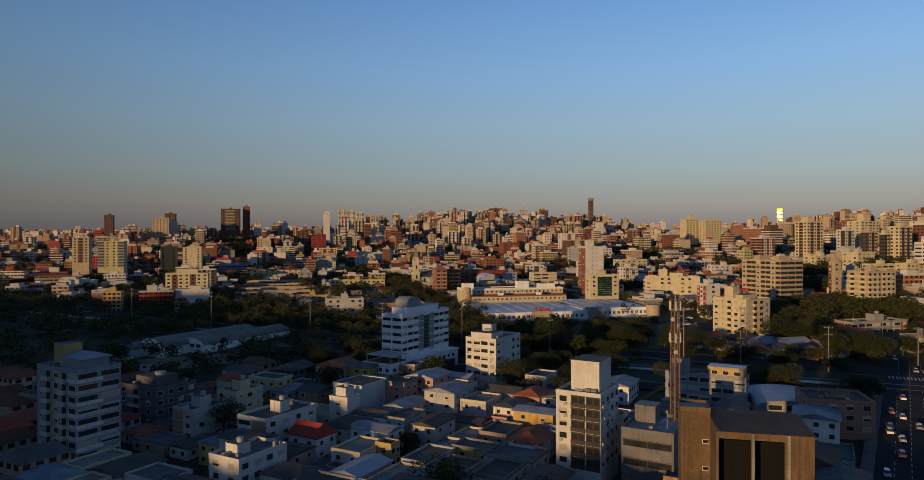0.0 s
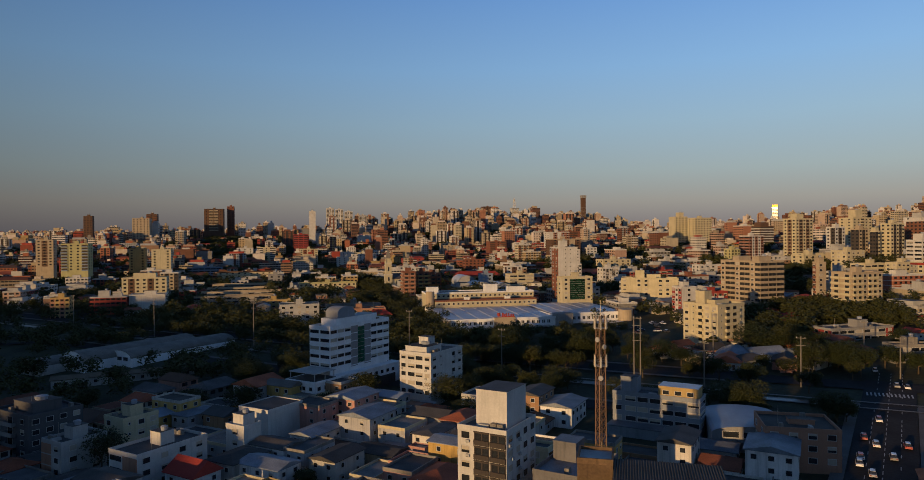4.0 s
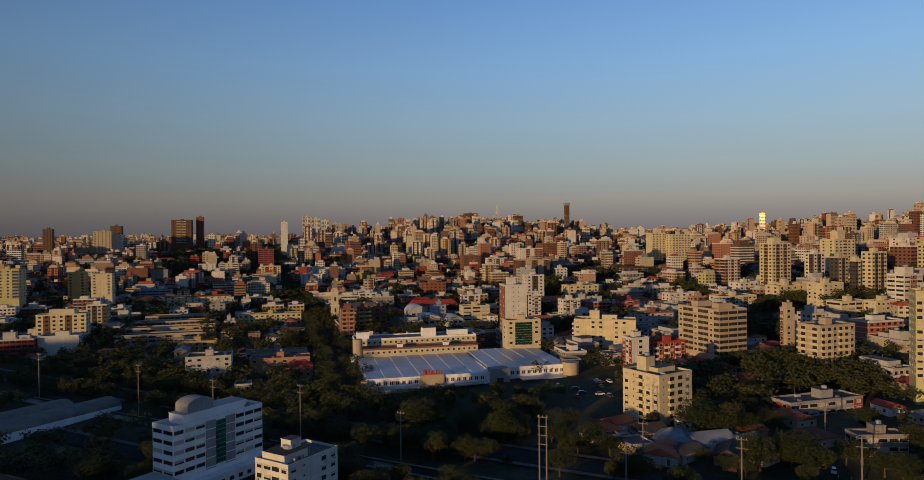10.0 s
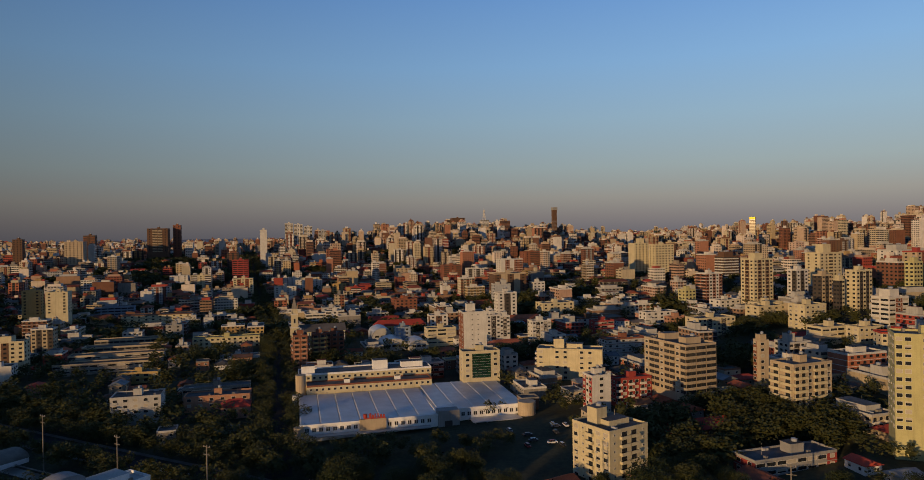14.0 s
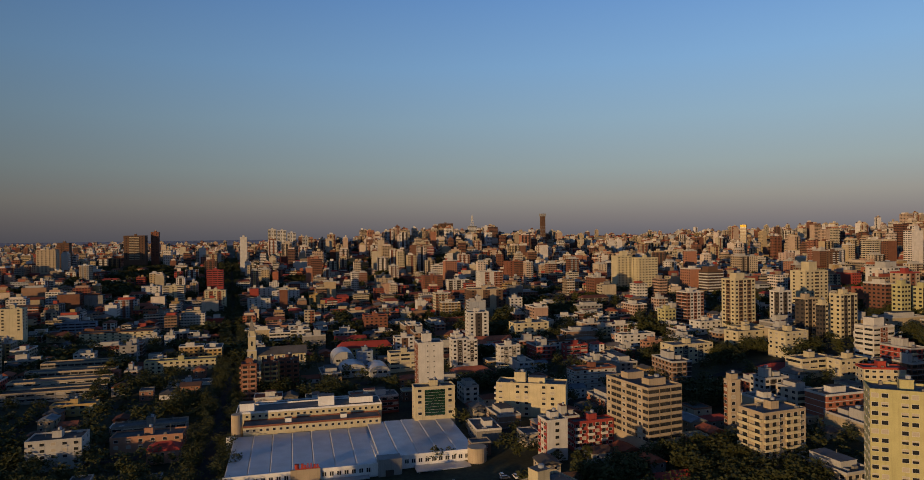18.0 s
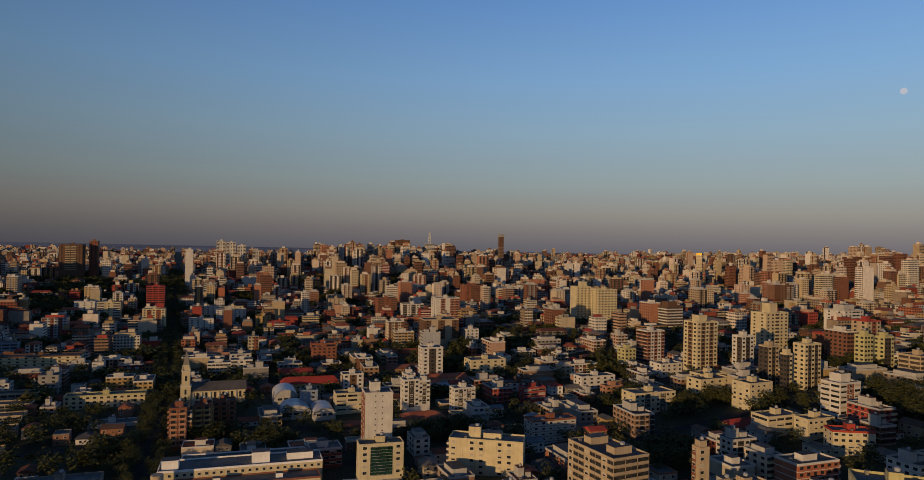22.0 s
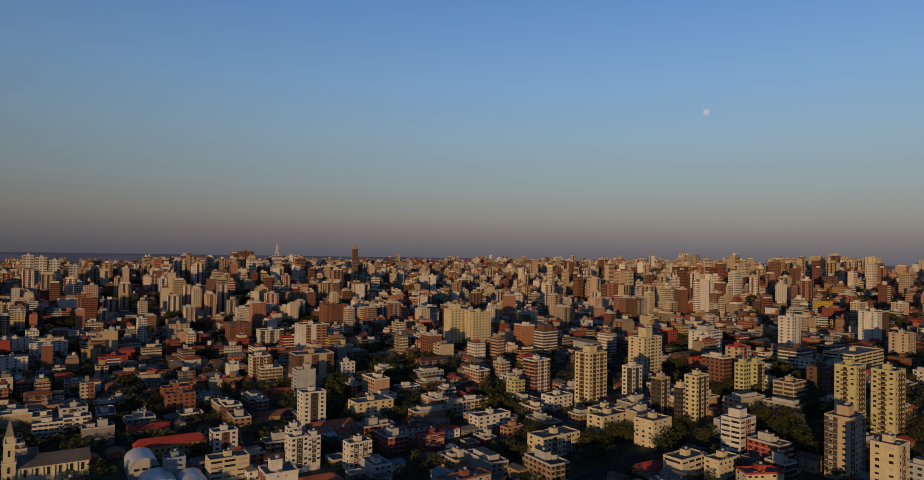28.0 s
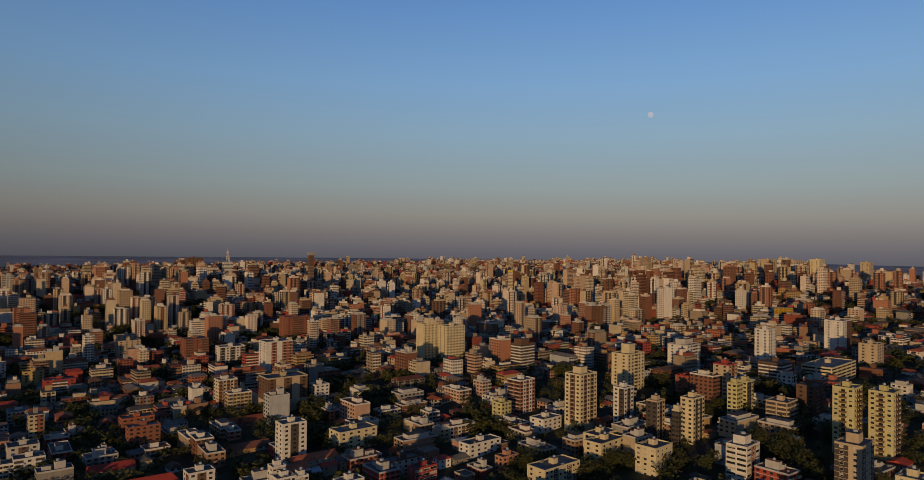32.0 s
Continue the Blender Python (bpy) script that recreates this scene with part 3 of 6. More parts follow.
for uu in (-770, -660, -550, -440, -330, -220, -110, 0, 245, 350, 455, 560, 665, 770, 880, 990, 1100):
    strip("road", [xy(uu, v) for v in range(390 if uu > 0 else 450, 1900, 60)], 8, ASPHALT, "narrow asphalt street between houses")
for vv in range(430, 1900, 98):
    strip("road", [xy(u, vv) for u in range(-800, 1300, 60)], 7, ASPHALT, "narrow asphalt cross street")


for s in (-9.2, 9.2):
    strip("pavement", [from_an(street(n) + s, n) for n in range(40, 300, 20)], 3.0, PAVE, "grey slab pavement along the street", 0.5)
for n in (295.8, 310.2, 256.0):
    strip("pavement", [from_an(a, n) for a in range(-500, 10, 30)], 2.2, PAVE, "grey slab pavement beside the canal road", 0.5)


def lane_marks():
    q = Mesh()
    for k in range(60):
        n = 60 + 4.4 * k
        for s in (-3.6, 0.0, 3.6):
            if n % 3 < 2 or s == 0:
                (x0, y0), (x1, y1) = from_an(street(n) + s, n), from_an(street(n + 2.4) + s, n + 2.4)
                dx, dy = (y1 - y0) / 2.4 * 0.09, -(x1 - x0) / 2.4 * 0.09
                q.face([(x0 - dx, y0 - dy, ground_z(x0, y0) + 0.42), (x0 + dx, y0 + dy, ground_z(x0, y0) + 0.42), (x1 + dx, y1 + dy, ground_z(x1, y1) + 0.42), (x1 - dx, y1 - dy, ground_z(x1, y1) + 0.42)], LIGHTGREY)
    for k in range(12):                                 # crossing before the canal bridge
        a = street(292) - 6.5 + k * 1.15
        pts = [from_an(a + e, n) for e, n in ((0, 290), (0.5, 290), (0.5, 294), (0, 294))]
        q.face([(x, y, ground_z(x, y) + 0.42) for x, y in pts], LIGHTGREY)
    tagged(new("lane_markings", q.done("lane_markings")), "worn white lane dashes and crossing stripes", "road marking", kind="structure")


lane_marks()

# ---- common buildings of the city ----
FLATROOFS, HIPROOFS = {}, {}
HIPFACES = ((0, 1, 5, 4), (2, 3, 4, 5), (1, 2, 5), (3, 0, 4), (6, 7, 1, 0), (7, 8, 2, 1), (8, 9, 3, 2), (9, 6, 0, 3), (9, 8, 7, 6))


def hip_points(w, d, rise, ridge, over=0.5):
    if w < d:
        return [(-y, x, z) for x, y, z in hip_points(d, w, rise, ridge, over)]
    a, b = w / 2 + over, d / 2 + over
    r = max(0.01, a - b * (1 - ridge))
    tops = [(-r, 0, rise), (r, 0, rise)]
    p = [(-a, -b, 0), (a, -b, 0), (a, b, 0), (-a, b, 0)]
    return p + tops + [(x, y, -0.18) for x, y, z in p]


def hip_roof(w, d, rise, m, ridge=0.5):
    key = (w, d, rise, m.name, ridge)
    if key not in HIPROOFS:
        q = Mesh()
        q.v += hip_points(w, d, rise, ridge)
        q.f += HIPFACES
        q.i += [q.slot(m)] * len(HIPFACES)
        HIPROOFS[key] = q.done("roof")
    return HIPROOFS[key]


def plain_walls(w, d, h, wall, storeys=0):
    key = ("plain", w, d, h, wall.name, storeys)
    if key not in CACHE:
        q = Mesh()
        q.box(-w / 2, w / 2, -d / 2, d / 2, -3, h, wall)
        for m, length in faces_of(w, d).values():
            c = max(2, int(length / 3.4))
            for k in range(storeys):
                for j in range(c):
                    if (j * 5 + k * 3 + int(w * 7 + d * 3)) % 7 == 0:
                        continue
                    px = -length / 2 + length / c * (j + 0.5)
                    put_box(q, m, px - 0.72, px + 0.72, -0.07, 0.0, k * 2.8 + 0.85, k * 2.8 + 2.2, WHITE)
                    put_box(q, m, px - 0.6, px + 0.6, -0.09, -0.05, k * 2.8 + 0.97, k * 2.8 + 2.08, GLASS)
        CACHE[key] = q.done("walls")
    return CACHE[key]


def door_mesh():
    if "door" not in CACHE:
        q = Mesh()
        q.box(-0.5, 0.5, -0.05, 0.1, 0, 2.1, BROWN)
        q.box(-0.6, -0.5, -0.08, 0.1, 0, 2.2, WHITE)
        q.box(0.5, 0.6, -0.08, 0.1, 0, 2.2, WHITE)
        CACHE["door"] = q.done("door")
    return CACHE["door"]


def house(x, y, rot, w, d, storeys, label="", wall=None, roof=None, rise=None, flat=False, windows=True, pitch=0.24):
    h = storeys * 2.8 + 0.3
    ob = new("house", plain_walls(w, d, h, wall or HOUSEWALL, 0 if windows else storeys))
    ob.matrix_world = pose(x, y, ground_z(x, y), 0, 0, rot)
    tagged(ob, label or "small rendered house with a pitched tiled roof", "house", "houses of the city")
    if flat:
        key = (w, d, int(x + y) % 4)
        if key not in FLATROOFS:
            FLATROOFS[key] = tray(w, d, (LIGHTGREY, wall or HOUSEWALL, CREAM, CONCRETE)[key[2]], (ROOFGREY, FIBRE, CONCRETE, ROOFGREY)[key[2]], 0.6).done("roof")
        part("roof", FLATROOFS[key], ob, at=pose(0, 0, h))
    else:
        part("roof", hip_roof(w, d, rise or round(min(w, d) * pitch, 1), roof or HOUSEROOF, 0.98 if (int(x) % 3) else 0.2), ob, at=pose(0, 0, h))
    if windows:
        for side, (m, length) in faces_of(w, d).items():
            wx, wy, _ = ob.matrix_world.to_3x3() @ m.to_3x3() @ Vector((0, -1, 0))
            if wy > 0.3:
                continue
            c = max(2, int(length / 4.2))
            for k in range(storeys):
                for j in range(c):
                    px = -length / 2 + length / c * (j + 0.5)
                    if k == 0 and j == c // 2 and side == "front":
                        part("door", door_mesh(), ob, at=m @ pose(px, 0, 0.05))
                    else:
                        part("window", window_mesh(1.2, 1.15, 0.5 if (j + k) % 3 == 0 else 0), ob, at=m @ pose(px, 0, k * 2.8 + 0.95))
    return ob


def annex(ob, w, d, h, wall, top, rnd):
    """A lower lean-to or back building joined to a house."""
    aw, ad, ah = w * rnd.uniform(0.45, 0.8), rnd.uniform(3.0, 4.5), min(h, rnd.choice((2.7, 3.0, 5.4)))
    q = Mesh()
    q.box(-aw / 2, aw / 2, 0, ad, -2.5, ah, wall)
    one = part("annex", q, ob, at=pose(rnd.uniform(-0.1, 0.1) * w, d / 2 if rnd.random() < 0.5 else -d / 2 - ad, 0))
    r = Mesh()
    if rnd.random() < 0.5:
        r.box(-aw / 2 - 0.3, aw / 2 + 0.3, -0.2, ad + 0.3, ah, ah + 0.14, top, bottom=True)
    else:
        r = tray(aw, ad, wall, top, 0.6)
    part("roof", r, one, at=pose(0, 0, 0) if len(r.v) == 8 else pose(0, ad / 2, ah))
    part("window", window_mesh(1.1, 1.1), one, at=pose(0, 0, ah - 1.8))


STYLES = {"": "w", "b": "bw", "W": "W", "m": "wwb", "d": "wd", "r": "wr", "c": "wc", "q": "rwc"}


def block(x, y, rot, w, d, n, style, tower, split):
    """A common apartment building; split: each window a part, else the windows stay in the walls."""
    h = n * ST + 0.6
    pat = STYLES[style]
    nf, ns = max(2, int(w / 3.1)), max(2, int(d / 3.6))
    front = (pat * nf)[:nf]
    kind = int(abs(x) * 3 + abs(y)) % 3
    boxes = (((0.4, 0.6, round(w * 0.34, 1), round(d * 0.36, 1), 3.0),), ((0.3, 0.6, round(w * 0.3, 1), round(d * 0.4, 1), 4.6), (0.8, 0.5, round(w * 0.25, 1), round(d * 0.3, 1), 2.4)),
             ((0.5, 0.5, round(w * 0.6, 1), round(d * 0.6, 1), 2.8),))[kind]
    g = ground_z(x, y)
    ob = hero("tall rendered apartment tower with dark windows" if tower else "rendered apartment block with a flat roof", x, y, rot, w, d, g + h,
              TOWERWALL if tower else CITYWALL, front, "w" * ns, "w" * ns, n=n, anchor="mm", trim=LIGHTGREY if kind else WHITE, boxes=boxes,
              name="apartment_tower" if tower else "apartment_building", base=g, tank=kind == 1, far=not split, balcony=(LIGHTGREY, CREAM, BRICK, WHITE)[int(abs(y)) % 4],
              accent=(BRICK, BROWN, OCHRE, GREY)[int(abs(x)) % 4], top=(ROOFGREY, FIBRE, TERRACOTTA, ROOFGREY)[int(abs(x) + abs(y)) % 4])
    ob["group"] = "buildings of the city"
    return ob


class City:
    """Far buildings that nobody could count, collected into one mesh each kind."""

    def __init__(self):
        self.q = Mesh()

    def add(self, x, y, z, rot, w, d, h, n, style, wall, roof, rise=0.0, tops=(), band=None):
        q = self.q
        c, s = math.cos(radians(rot)), math.sin(radians(rot))

        def put(pts, faces, m):
            k, i = len(q.v), q.slot(m)
            q.v += [(x + a * c - b * s, y + a * s + b * c, z + e) for a, b, e in pts]
            q.f += [tuple(k + j for j in f) for f in faces]
            q.i += [i] * len(faces)

        def bx(x0, x1, y0, y1, z0, z1, m, mt=None):
            pts = [(x0, y0, z0), (x1, y0, z0), (x1, y1, z0), (x0, y1, z0), (x0, y0, z1), (x1, y0, z1), (x1, y1, z1), (x0, y1, z1)]
            put(pts, ((0, 1, 5, 4), (1, 2, 6, 5), (2, 3, 7, 6), (3, 0, 4, 7), (4, 5, 6, 7)), m)
            if mt:
                put([(x0 + 0.3, y0 + 0.3, z1 + 0.05), (x1 - 0.3, y0 + 0.3, z1 + 0.05), (x1 - 0.3, y1 - 0.3, z1 + 0.05), (x0 + 0.3, y1 - 0.3, z1 + 0.05)], ((0, 1, 2, 3),), mt)

        bx(-w / 2, w / 2, -d / 2, d / 2, -5, h, wall, None if rise else roof)
        if rise:
            put([(a, b, e + h) for a, b, e in hip_points(w, d, rise, 0.6)], HIPFACES, roof)
        for tx, ty, tw, td, th in tops:
            bx(tx - tw / 2, tx + tw / 2, ty - td / 2, ty + td / 2, h, h + th, wall, roof)
        if style in ("d", "c", "q"):
            mm = DARK if style == "d" else BRICK
            for along, off, sx in ((w, -d / 2, 0), (d, -w / 2, 1), (d, w / 2, 2)):
                cols = max(2, int(along / 3.6))
                for j in range(1 if cols < 5 else 0, cols, 2):
                    px, r = -along / 2 + along / cols * (j + 0.5), along / cols * 0.42
                    o = off - 0.03 if sx < 2 else off + 0.03
                    if sx == 0:
                        put([(px - r, o, 0), (px + r, o, 0), (px + r, o, h - 0.4), (px - r, o, h - 0.4)], ((0, 1, 2, 3),), mm)
                    else:
                        put([(o, px - r, 0), (o, px + r, 0), (o, px + r, h - 0.4), (o, px - r, h - 0.4)], ((0, 1, 2, 3),), mm)
        for k in range(n):
            e = h - (k + 1) * (h / n)
            for along, off, sx in ((w, -d / 2, 0), (d, -w / 2, 1), (d, w / 2, 2)):
                cols = max(2, int(along / 3.0))
                step = along / cols
                for j in range(cols):
                    px = -along / 2 + step * (j + 0.5)
                    r = step * (0.44 if (style == "b" and j % 2 == 0) or style in ("W", "r") else 0.29)
                    o = off - 0.06 if sx < 2 else off + 0.06
                    if sx == 0:
                        pts = [(px - r, o, e + 1.0), (px + r, o, e + 1.0), (px + r, o, e + 2.3), (px - r, o, e + 2.3)]
                    else:
                        pts = [(o, px - r, e + 1.0), (o, px + r, e + 1.0), (o, px + r, e + 2.3), (o, px - r, e + 2.3)]
                    put(pts, ((0, 1, 2, 3),), GLASS)
            if band:
                put([(-w / 2, -d / 2 - 0.5, e), (w / 2, -d / 2 - 0.5, e), (w / 2, -d / 2 - 0.5, e + 0.9), (-w / 2, -d / 2 - 0.5, e + 0.9), (-w / 2, -d / 2, e + 0.9), (w / 2, -d / 2, e + 0.9)],
                    ((0, 1, 2, 3), (3, 2, 5, 4)), band)

    def done(self, name, label, category):
        ob = new(name, self.q.done(name))
        tagged(ob, label, category, kind="stuff")


# ---- landmarks ----


def barrel(x, y, rot, w, d, wall_h, rise, label, roof=ROOFLIGHT, wall=LIGHTGREY):
    """A vaulted shed: the arch spans w, and runs back d."""
    q = Mesh()
    q.box(-w / 2, w / 2, 0, d, -2, wall_h, wall)
    ob = new("vaulted_shed", q.done("vaulted_shed"))
    ob.matrix_world = pose(x, y, ground_z(x, y), 0, 0, rot)
    tagged(ob, label, "shed")
    n = 14
    arc = [(w / 2 * math.cos(math.pi * k / n), rise * math.sin(math.pi * k / n)) for k in range(n + 1)]
    r = Mesh()
    for k in range(n):
        (x0, z0), (x1, z1) = arc[k], arc[k + 1]
        r.v += [(x0, -0.3, z0), (x1, -0.3, z1), (x1, d + 0.3, z1), (x0, d + 0.3, z0)]
    s = r.slot(roof)
    for k in range(n):
        r.f.append((4 * k, 4 * k + 1, 4 * k + 2, 4 * k + 3))
        r.i.append(s)
    part("roof", r, ob, at=pose(0, 0, wall_h))
    g = Mesh()
    g.face([(a, 0.02, b) for a, b in arc], wall)
    part("gable", g, ob, at=pose(0, 0, wall_h))
    for k in (-1, 0, 1):
        part("window", window_mesh(round(w * 0.2, 1), 1.6), ob, at=pose(k * w * 0.26, 0, wall_h - 1.2))
    take(*(ob.matrix_world @ Vector((0, d / 2, 0))).xy, max(w, d) * 0.5)


def hospital():
    ob = hero("white hospital block with ribbon windows and a green glass stair", -23.2, 261, 58, 33.4, 10, 21.5, BRIGHT, front="WWWkgkWWW", left="WW", right="WW", n=5, win=(1.6, 1.2),
              top=LIGHTGREY, boxes=((0.45, 0.5, 27, 7.5, 2.8),), tank=False, st=2.95, name="hospital_building", accent=GREY)
    top = ob.matrix_world.translation.z
    arch = [(4.6, 0)] + [(4.6 * math.cos(math.pi * k / 12), 2.6 + 1.9 * math.sin(math.pi * k / 12)) for k in range(13)] + [(-4.6, 0)]
    q = Mesh()
    for (x0, z0), (x1, z1) in zip(arch, arch[1:]):
        q.face([(x0, -3, z0), (x1, -3, z1), (x1, 3, z1), (x0, 3, z0)], BLUEGREY)
    q.face([(a, -3, b) for a, b in arch], BLUEGREY)
    q.face([(a, 3, b) for a, b in arch[::-1]], BLUEGREY)
    part("plant_room", q, ob, "blue-grey vaulted plant room", at=pose(-5.5, 0.3, 21.5 - top + 2.4))
    base = ground_z(-15, 270) - 1 - top
    q = Mesh()
    q.box(-28, 19, -8.5, 5, base, 8.8, BRIGHT)
    q.box(-28.3, 19.3, -8.8, 5.3, 8.8, 9.4, BRIGHT, bottom=True)
    q.box(-27.5, -17, -8, 4.5, 9.4, 9.5, ROOFGREY)
    part("podium", q, ob, "white two-storey podium with a flat roof")
    q = Mesh()
    q.box(-27.5, -17, -8, 4.5, 11.9, 12.1, LIGHTGREY, bottom=True)
    for a, b in ((-27, -7.5), (-27, 4), (-22, -7.5), (-17.6, -7.5)):
        q.box(a - 0.12, a + 0.12, b - 0.12, b + 0.12, 9.4, 11.9, LIGHTGREY)
    part("canopy", q, ob, "pale canopy on thin posts")
    for k in range(13):
        for e in (2.2, 6.3):
            part("window", window_mesh(1.6, 1.3), ob, at=pose(-26 + k * 3.4, -8.5, e))
    for k in range(4):
        for e in (2.2, 6.3):
            part("window", window_mesh(1.4, 1.3), ob, at=pose(-28, -6.6 + k * 3.2, e, 0, 0, -90))
    q = Mesh()
    q.box(2, 16, -8.75, -8.3, base + 1, 5.4, DARK)
    part("entrance", q, ob, "dark glazed entrance front")


hospital()


def industrial_hall():
    z = -9.0
    ob = new("industrial_hall", None)
    ob.matrix_world = pose(52, 119, z, 0, 0, -14)
    tagged(ob, "stained tan industrial hall with two tall dark openings", "hall")
    top = 19.0 - z
    for x0, x1, y0, y1, z0, z1 in ((-6.8, -6.3, -5.9, 6.5, -2, top), (-1.2, -0.6, -6.5, -5.9, -2, top - 1.5), (4.1, 8.6, -6.5, -5.8, -2, top - 0.3), (8.0, 8.6, -5.8, 6.5, -2, top - 0.3),
                                   (-6.3, 8.0, 5.9, 6.5, -2, top - 0.3), (-6.8, 4.1, -6.5, -5.9, top - 1.5, top - 0.3)):
        q = Mesh()
        q.box(x0, x1, y0, y1, z0, z1, TAN, bottom=True)
        part("wall", q, ob)
    for x in (-1.2, 4.4):                               # thin piers before the wall
        q = Mesh()
        q.box(x, x + 0.5, -6.75, -6.5, -2, top - 0.3, CONCRETE)
        part("pier", q, ob)
    # solid block; its black colour replaces the shade behind the openings
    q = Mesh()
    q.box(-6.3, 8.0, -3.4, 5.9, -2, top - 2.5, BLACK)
    part("interior", q, ob, "black block painted as the hall's inner shade")
    q = Mesh()
    n = 40
    for k in range(n):
        x0, x1 = -6.8 + 15.7 * k / n, -6.8 + 15.7 * (k + 1) / n
        m = (x0 + x1) / 2
        q.face([(x0, -6.8, top - 0.3), (m, -6.8, top - 0.15), (m, 6.8, top + 0.35), (x0, 6.8, top + 0.2)], FIBRE)
        q.face([(m, -6.8, top - 0.15), (x1, -6.8, top - 0.3), (x1, 6.8, top + 0.2), (m, 6.8, top + 0.35)], FIBRE)
    part("roof", q, ob, "corrugated dark grey sheets")
    q = Mesh()
    q.box(-12.0, -6.81, 2, 8, -2, 20 - z, TAN)
    tower = part("stair_tower", q, ob)
    part("roof", tray(5.2, 6, TAN, LIGHTGREY, 0.6), tower, at=pose(-9.4, 5, 20 - z))
    for e in (8, 13, 18, 23):
        part("window", window_mesh(1.1, 0.7), tower, at=pose(-7.6, 2, e))
    take(52, 119, 10), take(46, 127, 4)


industrial_hall()


def office():
    ob = hero("blue-grey three-storey office with an ochre penthouse", 81.4, 220.5, -30, 25, 8, 7, BLUEGREY, front="wWWWWWW", left="WW", right="W", n=3, anchor="mm", boxes=((0.08, 0.7, 5, 4, 4.5),), tank=False)
    top = 7 - ob.matrix_world.translation.z
    house_on_top = part("penthouse", roof_box(11, 6.4, 3.2, OCHRE, ROOFLIGHT), ob, "ochre rendered penthouse", at=pose(6.4, -0.45, top + 0.06))
    for k in (-1, 0, 1):
        part("window", window_mesh(1.8, 1.2), house_on_top, at=pose(k * 3.4, -3.2, 1.0))
    q = Mesh()
    q.box(-12.5, 5, -9.5, -4.02, -1.5, 3.2, BLUEGREY)
    q.box(-12.8, 5.4, -9.8, -4.02, 3.2, 3.4, ZINCDULL, bottom=True)
    part("porch", q, ob, "low front building under grey sheets")


office()


def supermarket():
    ob = new("supermarket", None)
    g = 1.0
    ob.matrix_world = pose(16, 385, g, 0, 0, 13.6)
    tagged(ob, "white supermarket hall with a pale metal roof and round corner towers", "supermarket")
    q = Mesh()
    q.box(0, 62, 0, 52, -2, 7.4, BRIGHT)
    q.box(62, 106, 4, 56, -2, 8.4, BRIGHT)
    part("wall", q, ob)
    for k in range(7):                                  # long bays of the metal roof
        x0, x1 = k * 62 / 7, (k + 1) * 62 / 7
        r = Mesh()
        r.v += [(x0 + 0.1, 0.4, 7.5), (x0 + 0.5, 0.4, 7.85), (x1 - 0.1, 0.4, 7.6), (x0 + 0.1, 51.6, 8.9), (x0 + 0.5, 51.6, 9.25), (x1 - 0.1, 51.6, 9.0)]
        r.f += [(0, 1, 4, 3), (1, 2, 5, 4), (0, 2, 1), (3, 4, 5)]
        r.i += [r.slot(ROOFLIGHT)] * 4
        part("roof_panel", r, ob)
    for k in range(5):
        x0, x1 = 63 + k * 43 / 5, 63 + (k + 1) * 43 / 5
        r = Mesh()
        r.v += [(x0 + 0.1, 4.4, 8.5), (x0 + 0.5, 4.4, 8.85), (x1 - 0.1, 4.4, 8.6), (x0 + 0.1, 55.6, 9.7), (x0 + 0.5, 55.6, 10.05), (x1 - 0.1, 55.6, 9.8)]
        r.f += [(0, 1, 4, 3), (1, 2, 5, 4), (0, 2, 1), (3, 4, 5)]
        r.i += [r.slot(ROOFLIGHT)] * 4
        part("roof_panel", r, ob)
    for x0, x1, y, z in ((-0.4, 62, -0.3, 7.4), (62, 106, 3.7, 8.4)):
        q = Mesh()
        q.box(x0, x1, y - 0.1, y + 0.5, z - 0.3, z + 0.7, BRIGHT, bottom=True)
        part("cornice", q, ob)
    for k in range(19):
        x = 3 + k * 3.05
        if 25 < x < 38:
            continue
        for s in (-0.45, 0.45):
            part("window", window_mesh(0.65, 1.7, frame=LIGHTGREY), ob, at=pose(x + s, 0, 4.6))
    for k in range(10):
        for s in (-0.45, 0.45):
            part("window", window_mesh(0.65, 1.7, frame=LIGHTGREY), ob, at=pose(75 + k * 3.0 + s, 4, 5.2))
    q = Mesh()
    q.box(-0.5, 58, -4.5, -0.4, 3.2, 3.6, LIGHTGREY, bottom=True)
    part("canopy", q, ob, "pale flat canopy along the front")
    q = Mesh()
    q.box(78, 102, -4, 3.9, 3.6, 4.0, ROOFLIGHT, bottom=True)
    for k in range(5):
        q.box(79 + k * 5.4, 79.4 + k * 5.4, -3.6, -3.2, -1, 3.6, GREY)
    part("canopy", q, ob, "pale flat canopy on grey posts")
    q = Mesh()
    q.box(26, 38, -1.2, 0.2, -1, 8.6, BEIGE)
    part("sign_wall", q, ob, "beige sign wall")
    q = Mesh()                                           # the mark of the shop as plain red shapes
    q.cyl(28.6, -0.6, 0.9, 9.2, 10.9, REDROOF, 14)
    for k, (w, h) in enumerate(((1.0, 2.0), (0.9, 1.3), (0.5, 1.9), (0.5, 1.9), (0.9, 1.3), (0.8, 1.3))):
        q.box(30.3 + k * 1.25, 30.3 + k * 1.25 + w, -0.8, -0.4, 9.0, 9.0 + h, REDROOF, bottom=True)
    q.box(28, 37.8, -0.7, -0.5, 8.6, 9.0, REDROOF, bottom=True)
    part("sign", q, ob, "red sign of plain shapes on the roof edge")
    q = Mesh()
